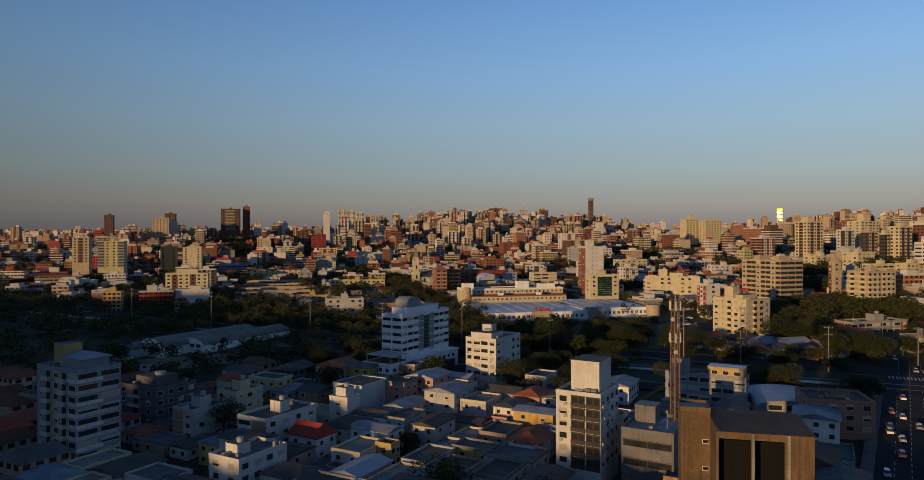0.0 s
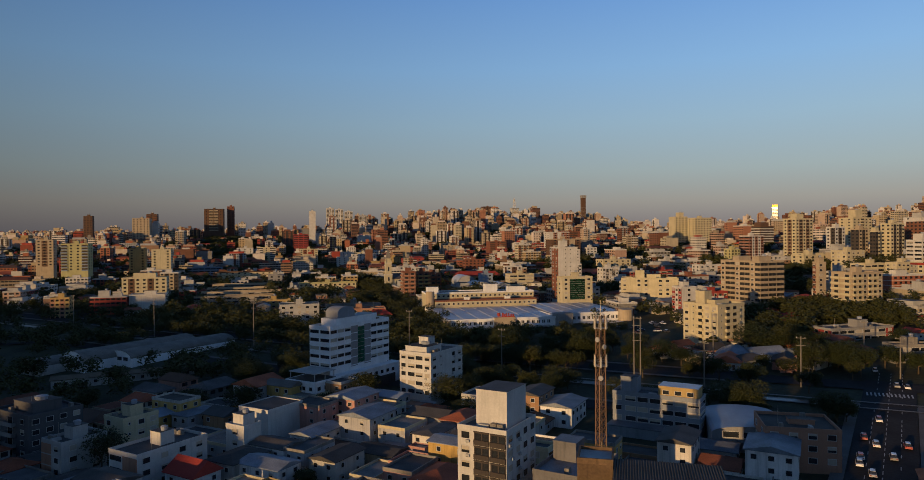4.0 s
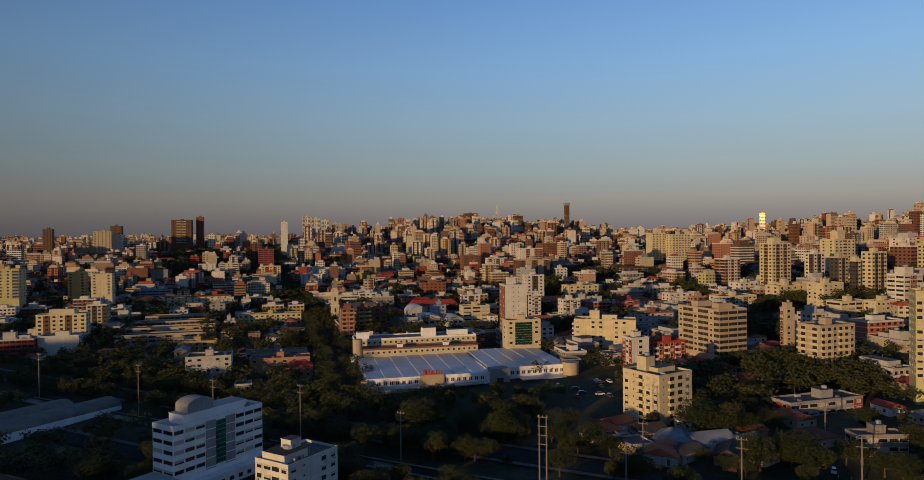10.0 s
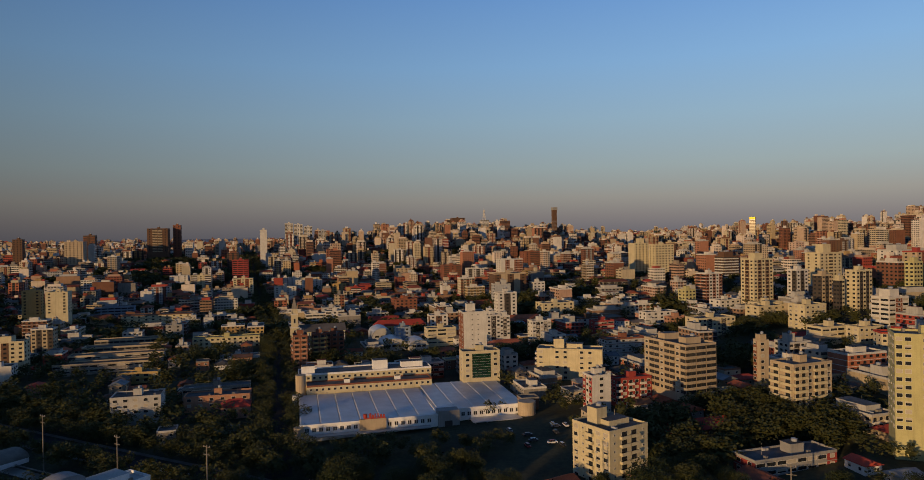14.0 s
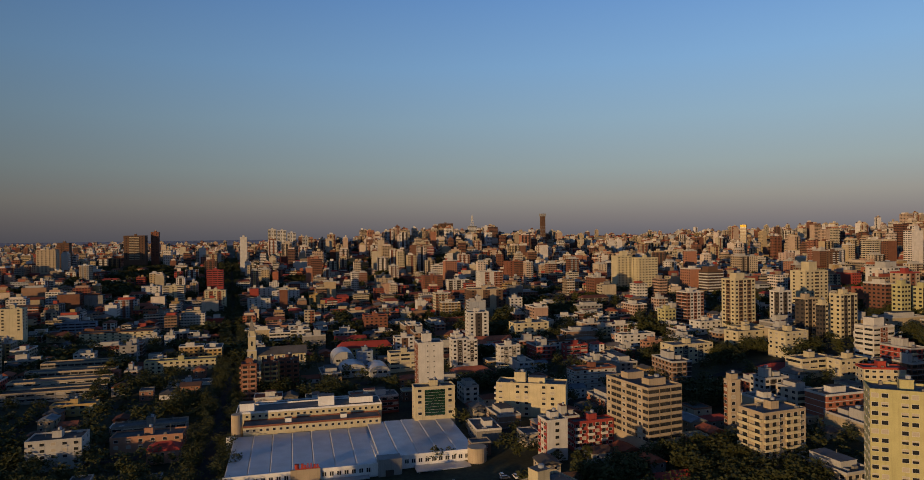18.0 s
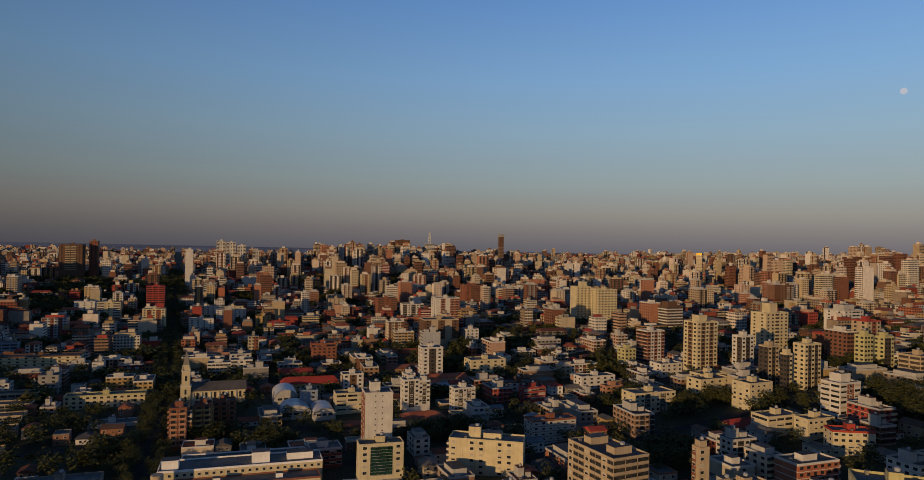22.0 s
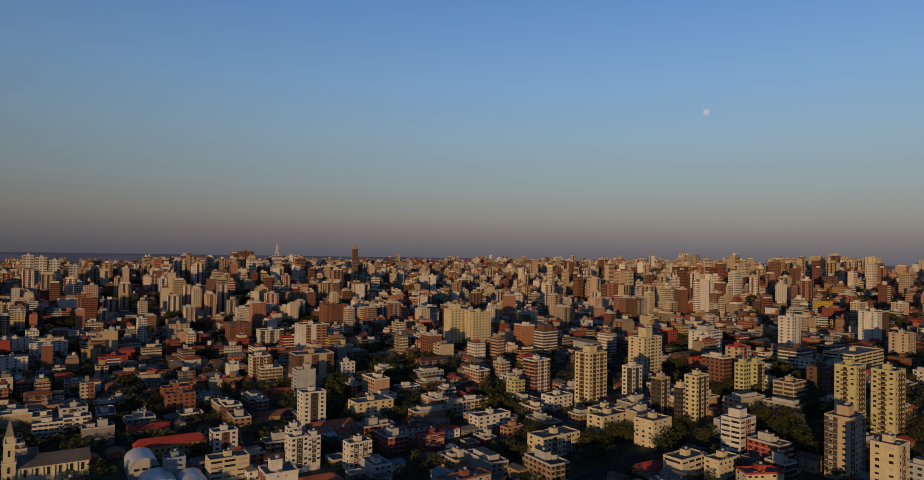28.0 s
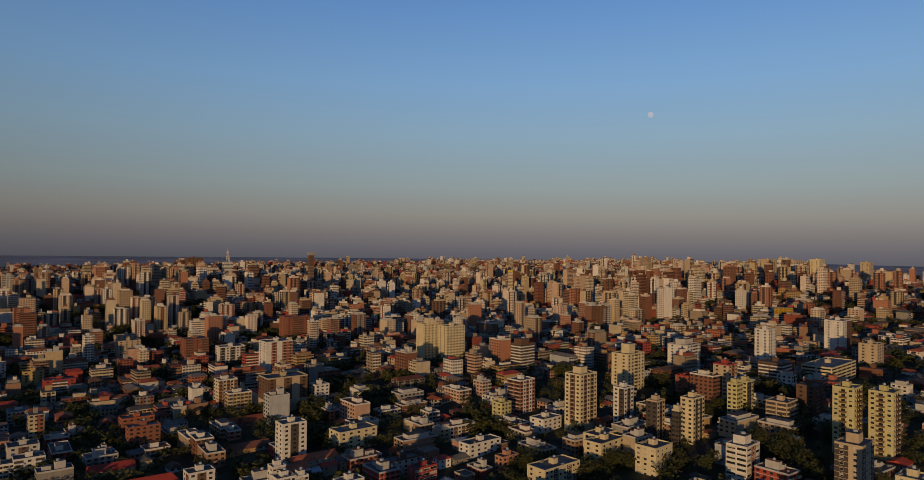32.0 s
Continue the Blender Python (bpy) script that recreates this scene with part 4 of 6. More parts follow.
    q.box(62, 72, -1.5, 5, -1, 9.6, GREY)
    q.box(65, 68.5, -1.7, -1.4, 0, 5, DARK)
    part("gatehouse", q, ob, "grey entrance block with a dark doorway")
    for x, y, r, h, m in ((106, 1.5, 4.2, 10.5, BEIGE), (-0.5, -1, 2.2, 7.5, BEIGE), (-1.5, 50, 2.0, 10.0, BRIGHT)):
        q = Mesh()
        q.cyl(x, y, r, -2, h, m, 24)
        part("round_tower", q, ob, "round rendered corner tower")
    for cx, cy, r in ((30, 26, 45), (85, 30, 45), (55, 26, 45)):
        p = ob.matrix_world @ Vector((cx, cy, 0))
        take(p.x, p.y, 24)
        p = ob.matrix_world @ Vector((cx, cy + 14, 0))
        take(p.x, p.y, 22)
    for k in range(9):
        p = ob.matrix_world @ Vector((6 + 12 * k, -9, 0))
        take(p.x, p.y, 8)
    # stepped annex behind the hall
    an_ob = new("shop_annex", None)
    an_ob.matrix_world = ob.matrix_world.copy()
    tagged(an_ob, "stepped cream annex with long rows of small windows", "building")
    for x0, x1, y0, y1, z in ((4, 70, 53, 64, 13.0), (0, 72, 64, 80, 17.0), (8, 66, 80, 95, 14.5)):
        q = Mesh()
        q.box(x0, x1, y0, y1, -2, z, CREAM)
        part("wing", q, an_ob)
        w, d = x1 - x0, y1 - y0
        part("roof", tray(w, d, BRICK if z < 14 else BRIGHT, ROOFGREY, 0.7), an_ob, at=pose((x0 + x1) / 2, (y0 + y1) / 2, z))
        for k in range(int(w / 3.1)):
            part("window", window_mesh(1.3, 1.2), an_ob, at=pose(x0 + 2 + k * 3.1, y0, z - 2.3))
    for x, y, w, h, z in ((5, 70, 7, 4, 17), (44, 70, 8, 5, 17), (62, 72, 12, 3, 17), (25, 58, 3, 2, 13), (52, 58, 3, 2, 13)):
        part("lift_house", roof_box(w, min(w, 6), h, BRIGHT, ROOFGREY), an_ob, at=pose(x, y, z))
    q = Mesh()
    q.cyl(1, 56, 2.6, -2, 19, BEIGE, 20)
    part("round_tower", q, an_ob, "slim round beige stair tower")
    for cx, cy in ((15, 74), (36, 74), (58, 74)):
        p = an_ob.matrix_world @ Vector((cx, cy, 0))
        take(p.x, p.y, 20)


supermarket()


def church():
    z = ground_z(-41, 613)
    ob = new("church", None)
    ob.matrix_world = pose(-41, 613, z, 0, 0, 15) @ Matrix.Scale(1.4, 4)
    tagged(ob, "old cream church with a slim bell tower", "church")
    q = Mesh()
    q.box(-2.3, 2.3, 0, 4.6, -2, 10, CREAM)
    q.box(-2.6, 2.6, -0.3, 4.9, 10, 10.5, WHITE, bottom=True)
    q.box(-1.9, 1.9, 0.4, 4.2, 10.5, 17.5, CREAM)
    q.box(-2.1, 2.1, 0.2, 4.4, 17.5, 17.9, WHITE, bottom=True)
    for a in (-1.7, 1.7):                               # corner pinnacles
        for b in (0.6, 4.0):
            q.box(a - 0.3, a + 0.3, b - 0.3, b + 0.3, 17.9, 20.0, CREAM, taper=0.25)
    q.box(-1.4, 1.4, 0.9, 3.7, 17.9, 20.6, CREAM)
    q.box(-1.5, 1.5, 0.8, 3.8, 20.6, 27.5, CONCRETE, taper=1.42)
    part("bell_tower", q, ob)
    for k, e in enumerate((2.5, 6.2, 12.6)):
        part("window", window_mesh(1.0, 2.6), ob, at=pose(0, 0.4 if k == 2 else 0, e))
        part("window", window_mesh(1.0, 2.6), ob, at=pose(-1.9 if k == 2 else -2.3, 2.3, e, 0, 0, -90))
    q = Mesh()
    q.box(2.31, 28, 1, 13, -2, 7.5, CREAM)
    for k in range(7):                                  # buttresses between the windows
        q.box(3.2 + k * 4, 3.7 + k * 4, 0.5, 1.05, -2, 6.8, WHITE, taper=0.05)
    part("nave", q, ob)
    part("roof", hip_roof(25, 12, 3.4, FIBRE, 0.98), ob, at=pose(15.5, 7, 7.5))
    for k in range(6):
        part("window", window_mesh(1.2, 3.2), ob, at=pose(5.5 + k * 4, 1, 3.5))
    take(-28, 622, 20), take(-12, 626, 14)


church()


barrel(28, 607, 15, 16, 24, 6, 6, "vaulted shed with a pale metal roof")
barrel(40, 578, 15, 18, 22, 4, 5, "low vaulted shed with a pale metal roof")
barrel(58, 575, 15, 14, 22, 4, 4, "small vaulted shed with a blue-grey metal roof")
barrel(-147.5, 317, -28, 16, 60, 4.5, 4.4, "long vaulted hall with a dull roof and a white arched gable", SHEETS, BRIGHT)
barrel(-131.5, 326, -28, 16, 60, 4.0, 3.2, "long vaulted hall with a dull fibre cement roof", SHEETS, BRIGHT)
barrel(-162.5, 311, -28, 13, 48, 4.0, 2.8, "low vaulted hall with a dull fibre cement roof", SHEETS, WHITE)
barrel(100, 200, -14, 20, 24, 5, 1.9, "low workshop under a pale blue metal roof", BLUEROOF, GREY)


def red_roof_school():
    z = ground_z(38, 640)
    ob = new("school_building", plain_walls(42, 12, 8, OCHRE))
    ob.matrix_world = pose(38, 646, z, 0, 0, 13)
    tagged(ob, "yellow two-storey school under a bright red hipped roof", "school")
    part("roof", hip_roof(42, 12, 4.2, REDROOF, 0.4), ob, at=pose(0, 0, 8))
    for k in range(12):
        for e in (1.0, 4.6):
            part("window", window_mesh(1.6, 1.6), ob, at=pose(-19 + k * 3.45, -6, e))
    take(25, 642, 13), take(48, 648, 13)
    for x, y, w, d, s, m in ((190, 372, 44, 13, 1, REDROOF), (-27, 430, 14, 10, 2, REDROOF), (-41, 184, 10, 8, 2, REDROOF), (140, 655, 30, 12, 2, TERRACOTTA), (122, 640, 24, 10, 2, TERRACOTTA),
                             (115, 760, 40, 14, 1, TERRACOTTA), (100, 700, 36, 12, 1, BRICK), (300, 505, 22, 12, 1, REDROOF), (120, 560, 26, 14, 2, TERRACOTTA), (20, 690, 26, 12, 2, REDROOF)):
        take(x, y, 7)
        house(x, y, 15 if y > 340 else -30, w, d, s, "rendered building under a wide red roof", roof=m, rise=3.0)


red_roof_school()


def striped_school():
    for k in range(4):
        x, y = -150 - k * 7.5, 545 + k * 27
        hero("low concrete school wing with long brown roof bands", x, y, 15, 66 - k * 4, 12, 9.5 + k * 1.2, CONCRETE, "WWWWWWWWWWWW", "w", "w", n=2, anchor="mm", trim=BEIGE, top=FIBRE, boxes=(), name="school_wing", far=k > 1)


striped_school()

hero("beige five-storey apartment block with air conditioners", 13.1, 250.5, 58, 20, 13.3, 13.5, WHITE, front="as.aa", left="aWWa", right="ww", n=5, boxes=((0.1, 0.6, 9, 9, 2.4), (0.4, 0.6, 4, 4, 5)), top=FIBRE)
hero("cream eight-storey apartment block with small windows", 138, 322, 32, 19, 19, 22, CREAM, front="sbbs", left="asbaa", n=7, boxes=((0.25, 0.7, 5, 5, 6.0), (0.6, 0.5, 10, 8, 2.0)), balcony=CREAM)
hero("long beige apartment slab with rows of loggias", 191, 398, 22, 18, 30, 38.5, BEIGE, front="rrr", left="wrrwrrwr", n=8, balcony=BEIGE, boxes=((0.5, 0.2, 9, 5, 3), (0.5, 0.8, 9, 5, 3)))


GLINT = mat("sunlit_mirror_glass", (0.036, 0.025, 0.003), rough=0.2, metal=1.0, stain=0.0, vary=0.1, bump=0)


def glint_tower(x, y, zroof, w, d, rot, h, label):
    """A tower whose glazed head throws the low sun back."""
    g = ground_z(x, y)
    q = Mesh()
    q.box(-w / 2, w / 2, -d / 2, d / 2, -3, zroof - g - h, BEIGE)
    ob = new("glazed_tower", q.done("glazed_tower"))
    ob.matrix_world = pose(x, y, g, 0, 0, rot)
    tagged(ob, label, "building")
    strip_mesh = Mesh()
    strip_mesh.box(-w / 2 - 0.05, w / 2 + 0.05, -d / 2 - 0.05, d / 2, 0, 1.2, GLASS, bottom=True)
    strip_mesh = strip_mesh.done("window_band")
    for k in range(int((zroof - g - h) / ST)):
        part("window_band", strip_mesh, ob, at=pose(0, 0, zroof - g - h - 2.0 - ST * k))
    n, m = 4, max(2, int(h / ST))
    pane = Mesh()
    pw, ph = w / n, h / m
    pane.box(-pw / 2 + 0.15, pw / 2 - 0.15, -0.15, 0.1, 0.15, ph - 0.15, GLINT, bottom=True)
    pm = pane.done("pane")
    q = Mesh()
    q.box(-w / 2, w / 2, -d / 2, d / 2, 0, h, BEIGE)
    head = part("glazed_head", q, ob, at=pose(0, 0, zroof - g - h))
    for a in range(n):
        for b in range(m):
            part("pane", pm, head, at=pose(-w / 2 + pw * (a + 0.5), -d / 2, ph * b))
    take(x, y, 12)


glint_tower(681, 1421, 118, 11, 11, -31.4, 4, "beige tower with a glazed head that mirrors the sun")
glint_tower(833, 892, 83, 24, 14, -42.7, 9, "low tower with a glazed front that mirrors the sun")
# ---- singled-out buildings ----
hero("pale blue long school block", -276, 801, 15, 38, 9, 21, BLUE, front="WWWWWW", left="w", right="w", n=3, anchor="mm", far=True)
hero("long cream block with a brown roof edge", -210, 754, 15, 63, 16, 18, CREAM, front="wwwwwwwwww", left="ww", right="ww", n=3, anchor="mm", far=True, trim=BROWN)
hero("pale yellow three-storey block with long rows of windows", -97, 622, 15, 50, 11, 14, CREAM, front="wwwwwwwwwwww", left="ww", right="ww", n=3, anchor="mm", far=True, trim=LEMON)
hero("grey rendered stair block", -155, 662, 15, 13, 10, 19, GREY, front="ww", left="ww", right="w", n=4, anchor="mm", far=True)
hero("white low warehouse with a flat roof", -73, 575, 15, 30, 12, 7, WHITE, front="....", left="..", right="..", n=2, anchor="mm")
hero("ochre two-storey house with a balcony", -114, 511, 15, 24, 9, 9, OCHRE, front="wbwbw", left="ww", right="ww", n=2, anchor="mm")
hero("grey concrete low block with a stepped roof", -48, 463, 15, 35, 10, 10, CONCRETE, front="WWWWWWW", left="ww", right="ww", n=3, anchor="mm")
hero("pale apartment block with small windows", -75, 428, 15, 23, 14, 14, LIGHTGREY, front="awwaw", left="aw", right="ww", n=4, anchor="mm")
hero("orange-brown low block with a flat roof", -42, 448, 12, 33, 12, 9, SALMON, front="wwwwww", left="ww", right="ww", n=2, anchor="mm")
hero("dark red apartment block on the hill", -227, 1062, 15, 22, 16, 60, RED, front="WWW", left="ww", right="ww", n=8, anchor="mm", far=True)
hero("beige apartment block with brown columns", -193, 966, 15, 25, 15, 39, CREAM, front="wcwcw", left="ww", right="ww", n=7, anchor="mm", far=True)
hero("cream apartment block with white balconies", -269, 1023, 15, 27, 19, 41, CREAM, front="bwb", left="ww", right="ww", n=6, anchor="mm", far=True, balcony=WHITE)
hero("white stepped apartment block on the slope", -307, 1041, 15, 24, 17, 40, WHITE, front="www", left="ww", right="ww", n=4, anchor="mm", far=True)
hero("brick block with stacked orange-brown balconies beside the avenue", -17, 528, 15, 9, 12, 28, BRICK, front="bb", left="wbw", right="wb", n=7, anchor="mm", balcony=SALMON)
hero("brick block with curved balconies beside the avenue", -7, 539, 15, 9, 9, 27, BRICK, front="bb", left="bb", right="bb", n=6, anchor="mm", balcony=OCHRE)
hero("red brick apartment block with dark windows", -0, 557, 15, 13, 8, 25, BRICK, front="bbb", left="ww", right="ww", n=6, anchor="mm", balcony=BRICK)
hero("white apartment block with five storeys", -141, 976, 15, 28, 17, 27, WHITE, front="wwww", left="ww", right="ww", n=5, anchor="mm", far=True)
hero("long white apartment block on the slope", -169, 1086, 15, 39, 16, 32, WHITE, front="wwwwww", left="ww", right="ww", n=4, anchor="mm", far=True)
hero("cream apartment block with regular windows", -135, 1093, 15, 29, 15, 31, CREAM, front="wwww", left="ww", right="ww", n=4, anchor="mm", far=True)
hero("white and grey block of four storeys", -37, 744, 15, 18, 15, 23, LIGHTGREY, front="wcw", left="ww", right="ww", n=4, anchor="mm", far=True, accent=BROWN)
hero("salmon two-storey row house", -62, 772, 15, 23, 11, 19, SALMON, front="www", left="w", right="w", n=3, anchor="mm", far=True)
hero("ochre and red row of shops", -85, 1084, 15, 32, 16, 26, OCHRE, front="WWW", left="w", right="w", n=3, anchor="mm", far=True)
hero("beige square tower with a flat roof", -1, 1155, 15, 24, 19, 44, BEIGE, front="wwww", left="ww", right="ww", n=6, anchor="mm", far=True)
hero("brick-faced block with white windows", 30, 781, 15, 23, 11, 27, BRICK, front="wwwww", left="ww", right="ww", n=4, anchor="mm", far=True, trim=TERRACOTTA)
hero("white block with brown strips", 70, 633, 15, 15, 10, 27, WHITE, front="wcw", left="wc", right="ww", n=5, anchor="mm", far=True, accent=BROWN)
hero("cream office block with ribbon windows", 73, 594, 15, 22, 11, 22, CREAM, front="WWW", left="W", right="W", n=4, anchor="mm", bands=True)
hero("pale blue gabled house block", 44, 600, 15, 11, 8, 22, BLUE, front="ww", left="ww", right="ww", n=4, anchor="mm")
hero("pale eleven-storey tower with small windows", 95, 487, 12, 14, 13, 46, WHITE, front=".ss.", left="cc", right="ww", n=12, anchor="mm", accent=BRICK, boxes=((0.35, 0.5, 5, 5, 5),))
hero("cream block with a green glass front", 98, 463, 12, 21, 9, 27, CREAM, front="wggw", left="w", right="w", n=5, anchor="mm")
hero("white apartment block with dark strips", 111, 613, 15, 8, 7, 31, WHITE, front="wdw", left="ww", right="ww", n=6, anchor="mm")
hero("white apartment block with green window strips", 121, 594, 15, 8, 6, 30, WHITE, front="wdw", left="ww", right="ww", n=5, anchor="mm")
hero("slim white apartment tower", 170, 789, 17, 13, 12, 41, WHITE, front="www", left="ww", right="ww", n=7, anchor="mm", far=True)
hero("cream block with a stepped roof", 172, 677, 17, 30, 15, 31, CREAM, front="wwwww", left="ww", right="ww", n=4, anchor="mm", far=True)
hero("grey apartment row with brown roof", 190, 623, 17, 24, 10, 24, LIGHTGREY, front="wwwww", left="ww", right="ww", n=3, anchor="mm", far=True, trim=BROWN)
hero("red painted three-storey house", 197, 603, 17, 17, 8, 24, RED, front="WWW", left="w", right="w", n=3, anchor="mm")
hero("white five-storey block with dark windows", 147, 587, 17, 15, 9, 27, WHITE, front="wdwdw", left="ww", right="ww", n=5, anchor="mm")
hero("white apartment block with long roof terrace", 249, 631, 17, 29, 11, 27, WHITE, front="wwwww", left="ww", right="ww", n=4, anchor="mm", far=True)
hero("orange-red apartment block of four storeys", 251, 595, 17, 14, 7, 27, SALMON, front="www", left="ww", right="ww", n=4, anchor="mm", far=True)
hero("cream apartment block of five storeys", 264, 559, 17, 31, 14, 31, CREAM, front="wwdwwdww", left="ww", right="ww", n=5, anchor="mm")
hero("grey office block with a dark red roof", 192, 519, 17, 28, 10, 24, LIGHTGREY, front="wwwwww", left="www", right="ww", n=4, anchor="mm", trim=BRICK)
hero("cream terraced apartment block with many small windows", 151, 477, -14, 37, 13, 25, CREAM, front="w.ww.ww.", left="bb", right="ww", n=6, anchor="mm", balcony=WHITE, boxes=((0.3, 0.5, 6, 5, 5.5), (0.6, 0.5, 9, 6, 3)))
hero("white and red low apartment block", 152, 409, 17, 10, 9, 24, WHITE, front=".w.", left="cwc", right="ww", n=5, anchor="mm", accent=RED)
hero("red apartment row with white balconies", 171, 420, 17, 20, 6, 20, RED, front="bwbwbw", left="ww", right="ww", n=4, anchor="mm", balcony=WHITE)
hero("beige narrow tower with a brown strip", 236, 420, 15, 5, 5, 37, BEIGE, front="w.", left="c.", right="..", n=7, anchor="mm", accent=BRICK)
hero("beige apartment block with curved balconies", 238, 386, 20, 22, 13, 33, BEIGE, front="bbwbbw", left="bb", right="ww", n=6, anchor="mm", balcony=CREAM)
hero("cream block with a bright red roof", 329, 458, -10, 20, 10, 34, CREAM, front="wwwwww", left="ww", right="ww", n=4, anchor="mm", trim=REDROOF)
hero("low white curved block with ribbon windows", 311, 493, 17, 23, 12, 33, CREAM, front="WWWW", left="W", right="W", n=3, anchor="mm", bands=True)
hero("cream low row of apartments", 326, 482, 17, 19, 9, 34, CREAM, front="wwwww", left="ww", right="ww", n=3, anchor="mm")
hero("cream apartment block with rounded corner", 323, 541, 20, 19, 14, 41, CREAM, front="wwww", left="www", right="ww", n=6, anchor="mm")
hero("cream four-storey block with plain windows", 310, 573, 20, 26, 13, 37, CREAM, front="wwww", left="ww", right="ww", n=4, anchor="mm", far=True)
hero("red and white apartment block with ribbon windows", 354, 502, 20, 17, 12, 49, WHITE, front="WcW", left="WW", right="ww", n=7, anchor="mm", accent=BRICK, boxes=((0.5, 0.6, 8, 7, 5),), bands=True)
hero("white tower with dark window strips", 353, 611, 20, 12, 9, 60, WHITE, front="wdw", left="wd", right="ww", n=11, anchor="mm", far=True)
hero("beige tower with dark glazed strips", 353, 576, 20, 10, 8, 58, BEIGE, front="wdw", left="dd", right="ww", n=10, anchor="mm", far=True)
hero("cream tower with black strips", 353, 555, 20, 5, 5, 56, CREAM, front="dw", left="dd", right="ww", n=9, anchor="mm", far=True)
hero("cream twin tower with upright strips", 370, 560, 20, 15, 9, 62, CREAM, front="wdwdw", left="ww", right="ww", n=10, anchor="mm", far=True)
hero("red brick apartment tower with white corners", 315, 695, 20, 18, 14, 53, BRICK, front="wcwcw", left="WW", right="ww", n=9, anchor="mm", far=True, trim=WHITE, accent=WHITE)
hero("pale green apartment block of five storeys", 289, 678, 20, 11, 10, 40, LEMON, front="www", left="ww", right="ww", n=5, anchor="mm", far=True)
hero("white three-storey block with arches", 310, 647, 20, 21, 13, 34, WHITE, front="wwww", left="ww", right="ww", n=3, anchor="mm", far=True)
hero("yellow apartment tower with brown upright bands", 330, 631, 20, 20, 14, 68, CREAM, front="wcwcw", left="wcw", right="ww", n=12, anchor="mm", far=True, accent=BROWN, boxes=((0.4, 0.5, 8, 7, 5),))
hero("dark brown tower with white balcony bands", 378, 809, 20, 20, 14, 64, BROWN, front="rrrr", left="rrr", right="rr", n=12, anchor="mm", far=True, balcony=WHITE, boxes=((0.3, 0.5, 12, 10, 5),))
hero("cream stepped apartment tower with terraces", 417, 690, 20, 26, 16, 70, CREAM, front="wwbww", left="ww", right="ww", n=11, anchor="mm", far=True, boxes=((0.5, 0.5, 9, 8, 8),))
hero("brick block with a dark red hipped roof", 434, 631, 20, 23, 16, 60, BRICK, front="wwww", left="ww", right="ww", n=6, anchor="mm", far=True, trim=RED)
hero("pale yellow tower with a flat roof", 414, 567, 20, 9, 7, 67, LEMON, front="www", left="ww", right="ww", n=9, anchor="mm", far=True)
hero("broad yellow apartment slab", 304, 887, 14, 18, 15, 78, CREAM, front="wwww", left="...", right="ww", n=14, anchor="mm", far=True, boxes=((0.7, 0.5, 7, 7, 6),))
hero("broad yellow apartment slab with many windows", 328, 876, 14, 24, 15, 76, CREAM, front="wwwwww", left="ww", right="ww", n=13, anchor="mm", far=True)
hero("slender white tower on the slope", 375, 1307, 14, 20, 16, 69, WHITE, front="wwww", left="ww", right="ww", n=11, anchor="mm", far=True)
hero("flat-topped brown block with blank cream panels", 139, 783, 14, 34, 20, 51, BEIGE, front="c.c.c", left="ccc", right="cc", n=6, anchor="mm", far=True, accent=BROWN)
hero("white gabled workshop wall", 73, 836, 14, 9, 13, 35, WHITE, front="..", left="...", right="..", n=3, anchor="mm", far=True)
hero("white and brick apartment tower", 153, 932, 14, 29, 20, 60, WHITE, front=".c.cc", left="ww", right="ww", n=10, anchor="mm", far=True, accent=BRICK)
hero("lemon-yellow apartment tower with stacked balconies", 432, 496, 20, 15, 12, 77, LEMON, front="wbbw", left="wbw", right="", n=13, anchor="mm", balcony=BROWN)
hero("lemon-yellow twin apartment tower", 447, 483, 20, 16, 13, 76, LEMON, front="wbbw", left="wbw", right="", n=13, anchor="mm", balcony=BROWN)
hero("brown brick tower with dark glazed corner", 381, 454, 20, 19, 13, 60, BEIGE, front="dwwd", left="dw", right="ww", n=10, anchor="mm", boxes=((0.5, 0.5, 7, 6, 5),))
hero("cream and brown apartment tower", 349, 403, 20, 13, 11, 62, CREAM, front="wcw", left="ww", right="ww", n=10, anchor="mm", accent=BRICK)
hero("cream four-storey block beside trees", 315, 585, 20, 22, 11, 38, CREAM, front="wwww", left="ww", right="ww", n=4, anchor="mm", far=True)
hero("white block with a brown penthouse", 499, 713, 20, 25, 20, 71, WHITE, front="wwWWw", left="ww", right="ww", n=9, anchor="mm", far=True, trim=LIGHTGREY, boxes=((0.5, 0.5, 14, 10, 5),))
hero("brick apartment block with a red roof edge", 438, 630, 20, 23, 16, 60, BRICK, front="wbw", left="ww", right="ww", n=6, anchor="mm", far=True, trim=REDROOF)
hero("beige tower with a red roof house", 442, 604, 20, 15, 12, 73, BEIGE, front="wcw", left="ww", right="ww", n=8, anchor="mm", far=True, trim=RED)
hero("pale yellow block with brown balconies", 440, 583, 20, 10, 8, 64, LEMON, front="ddw", left="ww", right="ww", n=7, anchor="mm", far=True)
hero("brown block with white balcony bands", 536, 640, 20, 28, 20, 64, BROWN, front="rrrw", left="rr", right="ww", n=6, anchor="mm", far=True, balcony=WHITE)
hero("white tower with red roof house", 569, 682, 20, 17, 13, 86, WHITE, front="ww.w", left="ww", right="ww", n=10, anchor="mm", far=True)
